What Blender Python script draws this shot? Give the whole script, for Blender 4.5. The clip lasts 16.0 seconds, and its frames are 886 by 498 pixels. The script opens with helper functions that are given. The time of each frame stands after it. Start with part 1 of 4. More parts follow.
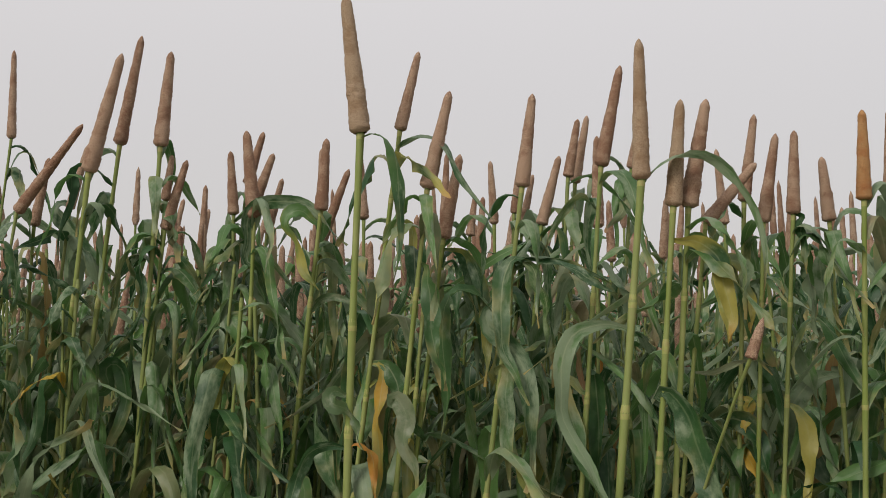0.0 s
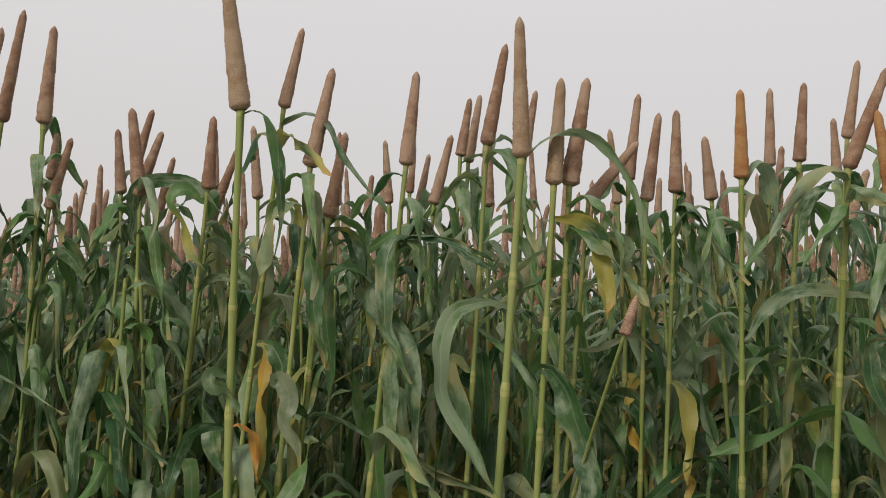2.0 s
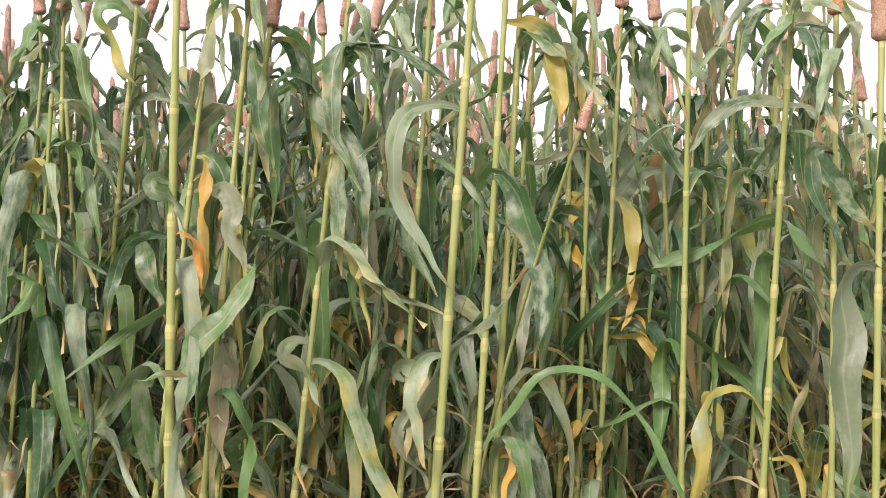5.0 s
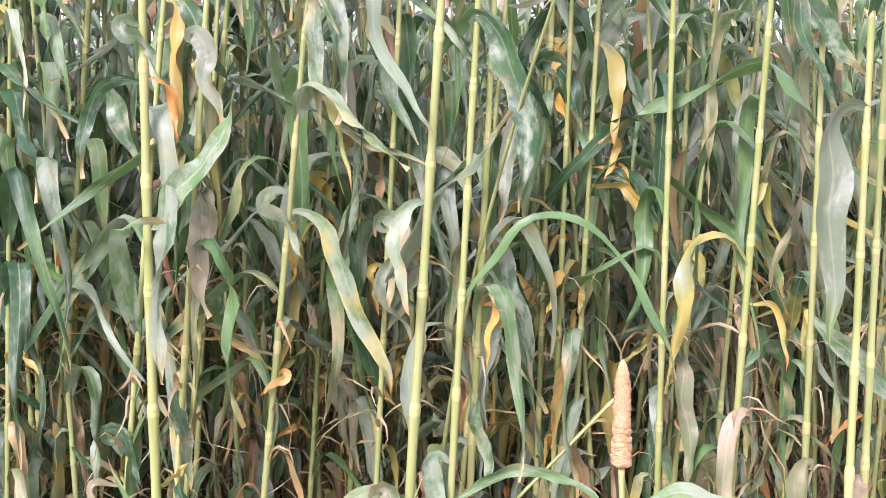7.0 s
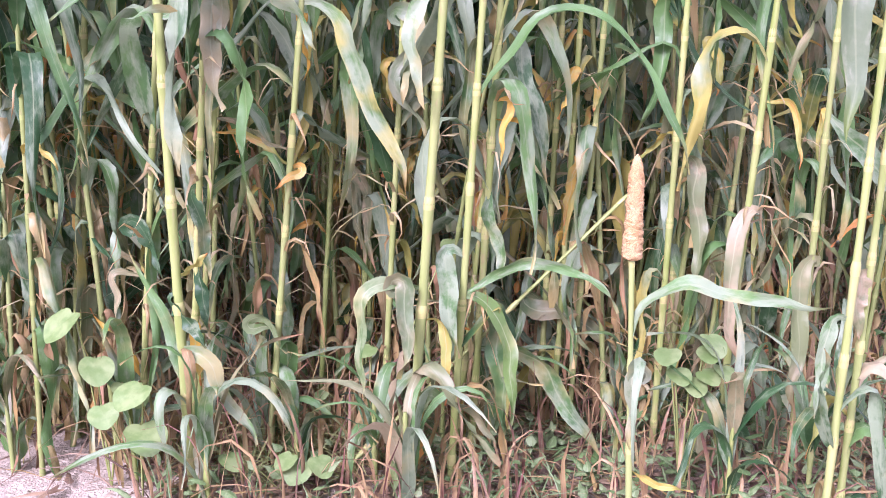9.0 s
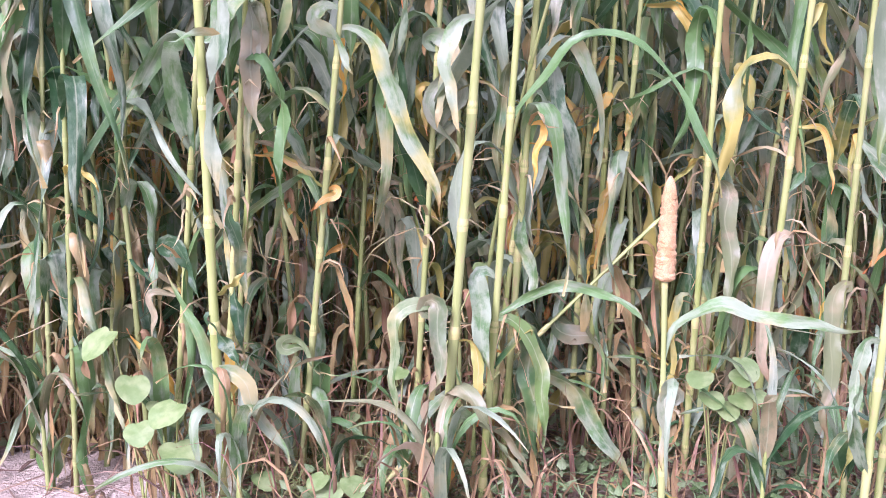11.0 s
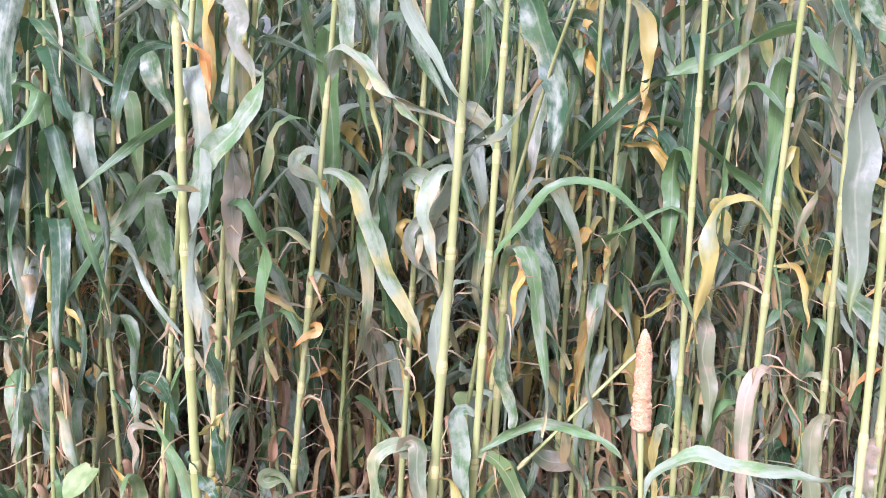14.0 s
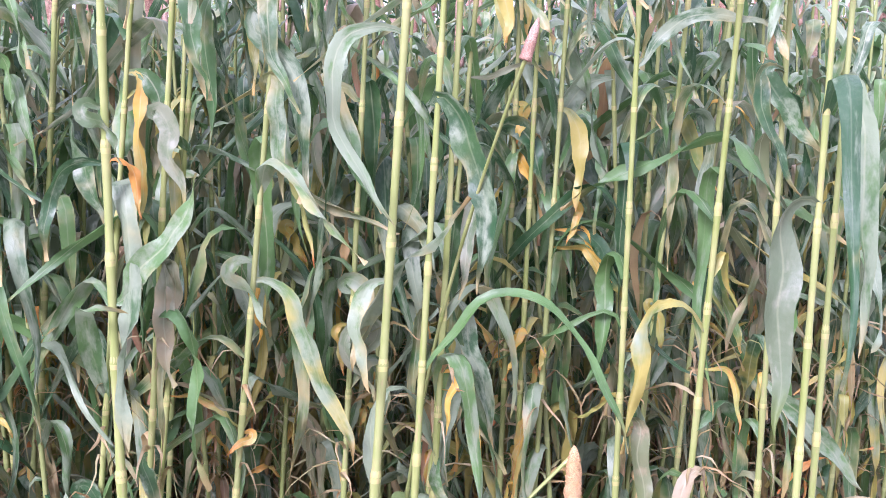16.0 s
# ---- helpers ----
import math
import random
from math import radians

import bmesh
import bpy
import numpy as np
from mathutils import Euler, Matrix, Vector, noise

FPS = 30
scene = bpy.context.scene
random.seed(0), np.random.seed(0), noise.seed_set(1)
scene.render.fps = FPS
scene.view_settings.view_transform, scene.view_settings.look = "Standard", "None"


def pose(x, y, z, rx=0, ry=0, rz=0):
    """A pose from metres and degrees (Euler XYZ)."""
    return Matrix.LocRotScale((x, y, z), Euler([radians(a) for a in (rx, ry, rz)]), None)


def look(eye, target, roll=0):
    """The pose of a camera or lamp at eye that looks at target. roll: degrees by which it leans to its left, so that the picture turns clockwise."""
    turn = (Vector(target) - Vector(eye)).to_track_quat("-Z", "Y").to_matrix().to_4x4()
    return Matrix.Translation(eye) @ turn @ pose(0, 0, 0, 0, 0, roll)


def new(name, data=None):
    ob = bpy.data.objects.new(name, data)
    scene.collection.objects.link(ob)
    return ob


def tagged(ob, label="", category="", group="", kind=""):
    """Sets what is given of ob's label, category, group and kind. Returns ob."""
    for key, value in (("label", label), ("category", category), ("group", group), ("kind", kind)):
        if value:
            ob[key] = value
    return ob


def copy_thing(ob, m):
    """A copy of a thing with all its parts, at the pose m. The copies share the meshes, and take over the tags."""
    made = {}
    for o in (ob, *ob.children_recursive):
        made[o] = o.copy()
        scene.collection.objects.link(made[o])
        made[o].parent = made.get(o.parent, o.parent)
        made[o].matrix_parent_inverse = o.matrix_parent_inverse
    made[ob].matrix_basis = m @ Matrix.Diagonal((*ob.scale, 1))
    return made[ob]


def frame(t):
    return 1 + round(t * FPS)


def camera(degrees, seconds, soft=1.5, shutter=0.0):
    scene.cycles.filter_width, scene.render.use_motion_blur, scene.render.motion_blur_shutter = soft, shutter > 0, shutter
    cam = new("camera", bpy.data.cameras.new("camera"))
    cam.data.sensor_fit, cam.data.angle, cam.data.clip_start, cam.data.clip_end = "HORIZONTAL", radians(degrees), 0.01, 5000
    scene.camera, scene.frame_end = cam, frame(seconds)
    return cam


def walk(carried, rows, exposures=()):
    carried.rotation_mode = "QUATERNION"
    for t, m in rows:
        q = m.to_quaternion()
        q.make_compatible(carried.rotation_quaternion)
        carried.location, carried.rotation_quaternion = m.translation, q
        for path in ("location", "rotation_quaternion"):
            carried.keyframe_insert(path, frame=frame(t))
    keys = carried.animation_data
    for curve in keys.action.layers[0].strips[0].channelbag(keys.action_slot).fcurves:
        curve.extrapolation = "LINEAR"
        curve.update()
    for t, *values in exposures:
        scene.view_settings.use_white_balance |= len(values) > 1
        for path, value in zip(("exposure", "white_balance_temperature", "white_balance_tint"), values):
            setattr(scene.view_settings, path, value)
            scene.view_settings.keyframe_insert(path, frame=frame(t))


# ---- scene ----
cam = camera(45.2, 16.0, 0.7)
PATH = [
    (0, (0.204, -0.098, 1.519), (0.053, 1.883, 1.752), 0.8),
    (0.5, (0.242, -0.095, 1.523), (0.104, 1.887, 1.757), 0.8),
    (1, (0.306, -0.106, 1.538), (0.161, 1.877, 1.756), 1.0),
    (1.5, (0.297, -0.102, 1.518), (0.221, 1.884, 1.743), 0.5),
    (2, (0.314, -0.081, 1.511), (0.285, 1.908, 1.714), 0.3),
    (2.5, (0.358, -0.079, 1.518), (0.329, 1.914, 1.681), 0.1),
    (3, (0.36, -0.08, 1.484), (0.332, 1.916, 1.606), 0.5),
    (3.5, (0.329, -0.066, 1.38), (0.325, 1.931, 1.498), 1.3),
    (3.7, (0.305, -0.059, 1.361), (0.319, 1.938, 1.468), 1.5),
    (5.8, (0.17, -0.018, 1.217), (0.403, 1.968, 1.229), -0.6),
    (6, (0.169, -0.017, 1.211), (0.399, 1.970, 1.195), -0.3),
    (6.5, (0.168, -0.003, 1.196), (0.392, 1.983, 1.118), -0.8),
    (7, (0.175, 0.011, 1.188), (0.402, 1.992, 1.038), -0.6),
    (7.5, (0.174, 0.018, 1.177), (0.415, 1.990, 0.949), -0.6),
    (8, (0.169, 0.014, 1.163), (0.400, 1.974, 0.837), -0.7),
    (8.5, (0.169, 0.013, 1.162), (0.378, 1.955, 0.733), -0.6),
    (9, (0.161, 0.005, 1.16), (0.364, 1.930, 0.657), -0.2),
    (9.2, (0.159, 0.005, 1.161), (0.356, 1.924, 0.635), -0.2),
    (11.3, (0.132, -0.025, 1.131), (0.290, 1.922, 0.702), -0.1),
    (11.5, (0.128, -0.024, 1.152), (0.294, 1.922, 0.723), 0.1),
    (12, (0.139, -0.025, 1.166), (0.296, 1.928, 0.765), 0.2),
    (12.5, (0.144, -0.02, 1.204), (0.294, 1.937, 0.821), 0.2),
    (13, (0.16, -0.018, 1.247), (0.310, 1.943, 0.882), 0.1),
    (13.5, (0.164, -0.018, 1.29), (0.318, 1.944, 0.936), -0.0),
    (14, (0.174, -0.012, 1.332), (0.344, 1.950, 0.985), -0.1),
    (14.5, (0.19, -0.011, 1.379), (0.376, 1.955, 1.063), -0.1),
    (15, (0.2, -0.006, 1.403), (0.403, 1.960, 1.100), -0.3),
    (15.5, (0.216, -0.004, 1.451), (0.439, 1.958, 1.131), -0.2),
    (16, (0.244, 0.0, 1.5), (0.480, 1.964, 1.207), -0.1),
]
walk(cam, [(t, look(eye, target, roll)) for t, eye, target, roll in PATH],
     [(0, 0.03, 6800, 10), (2.0, 0.08, 6850, 10), (2.5, 0.2, 6900, 10), (3.0, 0.5, 7000, 10), (3.5, 0.85, 7150, 10), (4.3, 1.2, 7000, 22), (5.8, 1.76, 6300, 38), (7, 2.08, 5850, 48), (9, 2.18, 5550, 56), (12, 2.24, 5450, 59), (14, 2.2, 5400, 58), (16, 2.06, 5450, 51)])

# ---- sky and light: a bright, hazy overcast afternoon ----
world = bpy.data.worlds.new("overcast_sky")
scene.world = world
world.use_nodes = True
wn, wl = world.node_tree.nodes, world.node_tree.links
wn.clear()
sky = wn.new("ShaderNodeTexSky")
sky.sky_type, sky.sun_disc = "NISHITA", False
sky.sun_elevation, sky.sun_rotation = radians(38), radians(214)
sky.air_density, sky.dust_density = 1.4, 4.0
sky_bg, haze_bg, sky_mix, sky_out = (wn.new(k) for k in ("ShaderNodeBackground", "ShaderNodeBackground", "ShaderNodeMixShader", "ShaderNodeOutputWorld"))
sky_bg.inputs[1].default_value = 0.10
haze_bg.inputs[0].default_value = (0.655, 0.643, 0.668, 1)
# a hazy overcast sky: more than twice as bright overhead as at the horizon
sky_way, sky_axes, sky_rise, sky_level = (wn.new(k) for k in ("ShaderNodeTexCoord", "ShaderNodeSeparateXYZ", "ShaderNodeMath", "ShaderNodeMath"))
sky_rise.operation, sky_rise.inputs[1].default_value = "POWER", 2.0
sky_level.operation, sky_level.inputs[1].default_value, sky_level.inputs[2].default_value = "MULTIPLY_ADD", 1.4, 0.97
wl.new(sky_way.outputs["Generated"], sky_axes.inputs[0])
wl.new(sky_axes.outputs[2], sky_rise.inputs[0])
wl.new(sky_rise.outputs[0], sky_level.inputs[0])
wl.new(sky_level.outputs[0], haze_bg.inputs[1])
sky_mix.inputs[0].default_value = 0.86
wl.new(sky.outputs[0], sky_bg.inputs[0])
wl.new(sky_bg.outputs[0], sky_mix.inputs[1])
wl.new(haze_bg.outputs[0], sky_mix.inputs[2])
wl.new(sky_mix.outputs[0], sky_out.inputs[0])
sun = new("sun", bpy.data.lights.new("sun", "SUN"))
sun.data.energy, sun.data.angle, sun.data.color = 2.6, radians(20), (1.0, 0.95, 0.88)
sun.matrix_world = look((-2.1, -3.1, 2.9), (0, 0, 0))


# ---- materials ----
def material(name):
    m = bpy.data.materials.new(name)
    m.use_nodes = True
    m.node_tree.nodes.clear()
    return m, m.node_tree.nodes, m.node_tree.links


def put_value(socket, value, links):
    if hasattr(value, "is_linked"):
        links.new(value, socket)
    else:
        socket.default_value = value


def calc(n, l, op, a, b=0.0, c=0.0, clamp=False):
    k = n.new("ShaderNodeMath")
    k.operation, k.use_clamp = op, clamp
    for s, v in zip(k.inputs, (a, b, c)):
        put_value(s, v, l)
    return k.outputs[0]


def blend(n, l, f, a, b, mode="MIX"):
    k = n.new("ShaderNodeMix")
    k.data_type, k.blend_type = "RGBA", mode
    put_value(k.inputs[0], f, l)
    for s, v in ((k.inputs[6], a), (k.inputs[7], b)):
        put_value(s, (*v, 1) if isinstance(v, tuple) and len(v) == 3 else v, l)
    return k.outputs[2]


def ramp(n, l, v, lo, hi):
    k = n.new("ShaderNodeMapRange")
    k.interpolation_type = "SMOOTHSTEP"
    put_value(k.inputs[0], v, l)
    k.inputs[1].default_value, k.inputs[2].default_value = lo, hi
    return k.outputs[0]


def spread_coords(n, l, rnd, scale=(1, 1, 1)):
    tc = n.new("ShaderNodeTexCoord")
    off = n.new("ShaderNodeVectorMath")
    off.operation = "MULTIPLY_ADD"
    l.new(tc.outputs["Object"], off.inputs[0])
    off.inputs[1].default_value = scale
    comb = n.new("ShaderNodeCombineXYZ")
    for i, k in enumerate((17.0, 31.0, 23.0)):
        l.new(calc(n, l, "MULTIPLY", rnd, k), comb.inputs[i])
    l.new(comb.outputs[0], off.inputs[2])
    return off.outputs[0]


def noise_of(n, l, co, scale, detail=3.0, rough=0.55):
    k = n.new("ShaderNodeTexNoise")
    l.new(co, k.inputs["Vector"])
    k.inputs["Scale"].default_value, k.inputs["Detail"].default_value, k.inputs["Roughness"].default_value = scale, detail, rough
    return k.outputs["Fac"]


def chance(n, island):
    """One random number an object, or one a piece of a joined mesh."""
    if island:
        return n.new("ShaderNodeNewGeometry").outputs["Random Per Island"]
    return n.new("ShaderNodeObjectInfo").outputs["Random"]


def finish(m, n, l, colour, rough, bump=None, bump_strength=0.3, bump_distance=0.001, spec=0.4, through_light=0.0):
    b = n.new("ShaderNodeBsdfPrincipled")
    put_value(b.inputs["Base Color"], colour, l)
    put_value(b.inputs["Roughness"], rough, l)
    b.inputs["Specular IOR Level"].default_value = spec
    if bump is not None:
        k = n.new("ShaderNodeBump")
        k.inputs["Strength"].default_value, k.inputs["Distance"].default_value = bump_strength, bump_distance
        l.new(bump, k.inputs["Height"])
        l.new(k.outputs[0], b.inputs["Normal"])
    out = n.new("ShaderNodeOutputMaterial")
    shader = b.outputs[0]
    if through_light:
        tr = n.new("ShaderNodeBsdfTranslucent")
        put_value(tr.inputs[0], colour, l)
        mx = n.new("ShaderNodeMixShader")
        mx.inputs[0].default_value = through_light
        l.new(shader, mx.inputs[1])
        l.new(tr.outputs[0], mx.inputs[2])
        shader = mx.outputs[0]
    l.new(shader, out.inputs[0])
    return m


def leaf_material(name, greens, dry, tip, dry_from, island=False):
    """A long grass leaf: greens that change along it, a dull waxy bloom, a faint midrib, fine veins, dried blotches, edges and tip."""
    m, n, l = material(name)
    rnd = chance(n, island)
    co = spread_coords(n, l, rnd)
    uv = n.new("ShaderNodeUVMap")
    sep = n.new("ShaderNodeSeparateXYZ")
    l.new(uv.outputs[0], sep.inputs[0])
    u, v = sep.outputs[0], sep.outputs[1]

    def own(k):
        return calc(n, l, "FRACT", calc(n, l, "MULTIPLY", rnd, k))
    side = calc(n, l, "ABSOLUTE", calc(n, l, "SUBTRACT", u, 0.5))
    big = noise_of(n, l, co, 7.0, 2.0)
    band = n.new("ShaderNodeCombineXYZ")
    for k, value in enumerate((calc(n, l, "MULTIPLY", u, 1.1), calc(n, l, "MULTIPLY", v, 5.0), calc(n, l, "MULTIPLY", rnd, 53.0))):
        l.new(value, band.inputs[k])
    patch = noise_of(n, l, band.outputs[0], 1.5, 4.0, 0.6)
    fine = noise_of(n, l, co, 60.0, 3.0)
    c = blend(n, l, ramp(n, l, calc(n, l, "ADD", calc(n, l, "MULTIPLY", big, 0.9), calc(n, l, "MULTIPLY", own(3.7), 0.7)), 0.45, 1.10), greens[0], greens[1])
    bloom = calc(n, l, "MULTIPLY", ramp(n, l, calc(n, l, "ADD", patch, calc(n, l, "MULTIPLY_ADD", own(11.3), 0.34, -0.17)), 0.42, 0.66), 0.85)
    c = blend(n, l, calc(n, l, "MULTIPLY_ADD", ramp(n, l, fine, 0.4, 0.8), 0.14, bloom), c, greens[2])
    blotch = calc(n, l, "ADD", noise_of(n, l, co, 9.0, 3.0), calc(n, l, "MULTIPLY", own(7.3), 0.22))
    blotch = calc(n, l, "ADD", blotch, calc(n, l, "MULTIPLY", v, 0.10))
    blotch = calc(n, l, "ADD", blotch, calc(n, l, "MULTIPLY", ramp(n, l, side, 0.36, 0.5), 0.07))
    c = blend(n, l, calc(n, l, "MULTIPLY", ramp(n, l, blotch, dry_from - 0.06, dry_from + 0.22), 0.9), c, dry)
    end = calc(n, l, "ADD", calc(n, l, "MULTIPLY_ADD", v, 1.0, calc(n, l, "MULTIPLY", fine, 0.12)), calc(n, l, "MULTIPLY", own(13.7), 0.16))
    c = blend(n, l, ramp(n, l, end, 0.98, 1.22), c, tip)
    rib = calc(n, l, "SUBTRACT", 1.0, ramp(n, l, side, 0.010, 0.06))
    rib = calc(n, l, "MULTIPLY", rib, calc(n, l, "SUBTRACT", 1.0, calc(n, l, "POWER", v, 3.0)))
    c = blend(n, l, calc(n, l, "MULTIPLY", rib, calc(n, l, "MULTIPLY_ADD", own(5.1), 0.35, 0.08)), c, (0.30, 0.34, 0.20))
    vein = calc(n, l, "SINE", calc(n, l, "MULTIPLY", u, 150.0))
    relief = calc(n, l, "ADD", calc(n, l, "MULTIPLY", vein, 0.03), calc(n, l, "ADD", fine, calc(n, l, "MULTIPLY", patch, 2.0)))
    return finish(m, n, l, c, calc(n, l, "MULTIPLY_ADD", fine, 0.25, 0.32), relief, 0.6, 0.002, 0.38, 0.36)


GREENS = ((0.017, 0.062, 0.019), (0.077, 0.168, 0.045), (0.176, 0.234, 0.142))
LEAF = leaf_material("millet_leaf", GREENS, (0.28, 0.26, 0.11), (0.30, 0.24, 0.09), 0.76)
LEAF_FAR = leaf_material("millet_leaf_far", GREENS, (0.28, 0.26, 0.11), (0.30, 0.24, 0.09), 0.76, True)
FRESH = leaf_material("fresh_leaf", ((0.030, 0.085, 0.018), (0.085, 0.155, 0.036), (0.140, 0.190, 0.085)), (0.30, 0.28, 0.12), (0.34, 0.24, 0.10), 0.78)
DRY = leaf_material("dry_leaf", ((0.28, 0.20, 0.070), (0.30, 0.245, 0.110), (0.18, 0.165, 0.065)), (0.23, 0.130, 0.070), (0.23, 0.16, 0.075), 0.66)
DRY_FAR = leaf_material("dry_leaf_far", ((0.28, 0.20, 0.070), (0.30, 0.245, 0.110), (0.18, 0.165, 0.065)), (0.23, 0.130, 0.070), (0.23, 0.16, 0.075), 0.66, True)
TAN = leaf_material("tan_leaf", ((0.22, 0.20, 0.10), (0.28, 0.235, 0.14), (0.12, 0.15, 0.07)), (0.11, 0.15, 0.06), (0.32, 0.18, 0.09), 0.62)
WAXY = leaf_material("waxy_pale_leaf", ((0.055, 0.104, 0.038), (0.112, 0.156, 0.074), (0.165, 0.196, 0.118)), (0.22, 0.20, 0.10), (0.24, 0.22, 0.07), 0.68)
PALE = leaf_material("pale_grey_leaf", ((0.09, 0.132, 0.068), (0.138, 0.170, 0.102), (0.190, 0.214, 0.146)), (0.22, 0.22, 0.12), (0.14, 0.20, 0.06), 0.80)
TURNING = leaf_material("turning_leaf", GREENS, (0.30, 0.27, 0.06), (0.40, 0.24, 0.06), 0.57)
YELLOW = leaf_material("yellow_leaf", ((0.42, 0.26, 0.035), (0.40, 0.17, 0.04), (0.30, 0.28, 0.06)), (0.20, 0.24, 0.06), (0.42, 0.15, 0.045), 0.60)


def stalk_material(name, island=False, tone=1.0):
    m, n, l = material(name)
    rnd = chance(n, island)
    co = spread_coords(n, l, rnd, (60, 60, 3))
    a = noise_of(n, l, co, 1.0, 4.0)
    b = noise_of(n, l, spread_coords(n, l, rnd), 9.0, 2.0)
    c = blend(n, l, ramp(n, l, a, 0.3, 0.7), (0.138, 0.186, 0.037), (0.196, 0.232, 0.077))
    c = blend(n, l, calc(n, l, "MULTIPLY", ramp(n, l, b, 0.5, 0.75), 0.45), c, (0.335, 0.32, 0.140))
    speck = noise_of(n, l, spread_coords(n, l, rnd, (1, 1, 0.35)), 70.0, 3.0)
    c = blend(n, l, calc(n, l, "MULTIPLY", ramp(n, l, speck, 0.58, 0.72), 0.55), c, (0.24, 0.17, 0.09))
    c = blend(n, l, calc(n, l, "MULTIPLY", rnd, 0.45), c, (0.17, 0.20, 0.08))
    # a tone below 1 mixes all the stalk colours towards dark green
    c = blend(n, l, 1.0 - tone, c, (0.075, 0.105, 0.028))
    return finish(m, n, l, c, 0.55, a, 0.25, 0.001, 0.28)


def node_material():
    m, n, l = material("stalk_node")
    co = spread_coords(n, l, chance(n, False))
    a = noise_of(n, l, co, 120.0, 2.0)
    c = blend(n, l, ramp(n, l, a, 0.35, 0.7), (0.235, 0.262, 0.080), (0.235, 0.215, 0.085))
    return finish(m, n, l, c, 0.5, a, 0.3, 0.001)


def spike_material(name, dark, light, island=False):
    """Tight seed grains: cells for relief, a patchy husk colour."""
    m, n, l = material(name)
    rnd = chance(n, island)
    co = spread_coords(n, l, rnd)
    cell = n.new("ShaderNodeTexVoronoi")
    l.new(co, cell.inputs["Vector"])
    cell.inputs["Scale"].default_value = 540.0
    patch = noise_of(n, l, co, 28.0, 4.0, 0.65)
    fleck = noise_of(n, l, co, 180.0, 2.0)
    c = blend(n, l, ramp(n, l, calc(n, l, "ADD", patch, calc(n, l, "MULTIPLY", rnd, 0.18)), 0.44, 0.72), dark, light)
    c = blend(n, l, calc(n, l, "MULTIPLY", ramp(n, l, fleck, 0.55, 0.7), 0.32), c, (0.40, 0.30, 0.19))
    c = blend(n, l, calc(n, l, "MULTIPLY", ramp(n, l, cell.outputs["Distance"], 0.35, 0.8), 0.42), c, (0.09, 0.045, 0.026))
    h = calc(n, l, "SUBTRACT", 1.0, cell.outputs["Distance"])
    return finish(m, n, l, c, 0.85, h, 0.75, 0.003, 0.2)


SPIKE = spike_material("spike_husk", (0.215, 0.122, 0.080), (0.350, 0.245, 0.175))
SPIKE_FAR = spike_material("spike_husk_far", (0.215, 0.130, 0.088), (0.350, 0.255, 0.185), True)
SPIKE_GREY = spike_material("spike_grey_tan", (0.25, 0.165, 0.10), (0.34, 0.255, 0.175))
SPIKE_ORANGE = spike_material("spike_orange_tan", (0.30, 0.125, 0.045), (0.37, 0.21, 0.09))
SPIKE_RIPE = spike_material("spike_pale_ripe", (0.34, 0.22, 0.09), (0.42, 0.30, 0.145))
STALK = stalk_material("stalk_green", tone=0.88)
# the same stalk mixed darker, for plants without joint rings and the far field
STALK_DARKER = stalk_material("stalk_darker_green", tone=0.55)
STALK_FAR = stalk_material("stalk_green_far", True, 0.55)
NODE = node_material()


def soil_material():
    m, n, l = material("pale_dry_soil")
    tc = n.new("ShaderNodeTexCoord")
    co = tc.outputs["Object"]
    a, b, d = noise_of(n, l, co, 2.2, 4.0), noise_of(n, l, co, 22.0, 5.0), noise_of(n, l, co, 150.0, 3.0)
    c = blend(n, l, ramp(n, l, a, 0.35, 0.7), (0.255, 0.228, 0.168), (0.325, 0.292, 0.220))
    c = blend(n, l, calc(n, l, "MULTIPLY", ramp(n, l, b, 0.5, 0.72), 0.6), c, (0.225, 0.192, 0.140))
    c = blend(n, l, calc(n, l, "MULTIPLY", ramp(n, l, d, 0.55, 0.7), 0.4), c, (0.42, 0.385, 0.31))
    return finish(m, n, l, c, 0.95, calc(n, l, "ADD", b, calc(n, l, "MULTIPLY", d, 0.5)), 0.9, 0.02, 0.2)


SOIL = soil_material()


# ---- shapes ----
def mesh_of(name, verts, faces, mat, uv=None, smooth=True):
    me = bpy.data.meshes.new(name)
    me.from_pydata([tuple(v) for v in verts], [], [tuple(f) for f in faces])
    if uv is not None:
        lay = me.uv_layers.new(name="UVMap")
        loops = np.empty(len(me.loops), np.int32)
        me.loops.foreach_get("vertex_index", loops)
        lay.data.foreach_set("uv", np.asarray(uv, np.float32)[loops].ravel())
    me.materials.append(mat)
    if smooth:
        me.polygons.foreach_set("use_smooth", np.ones(len(me.polygons), bool))
    me.update()
    return me


def part(name, me, parent, m=None, label=""):
    ob = new(name, me)
    ob.parent = parent
    if m is not None:
        ob.matrix_basis = m
    return tagged(ob, label)


def grid_faces(rows, cols, closed=False):
    f = []
    for i in range(rows - 1):
        for j in range(cols if closed else cols - 1):
            k = (j + 1) % cols
            f.append((i * cols + j, i * cols + k, (i + 1) * cols + k, (i + 1) * cols + j))
    return f


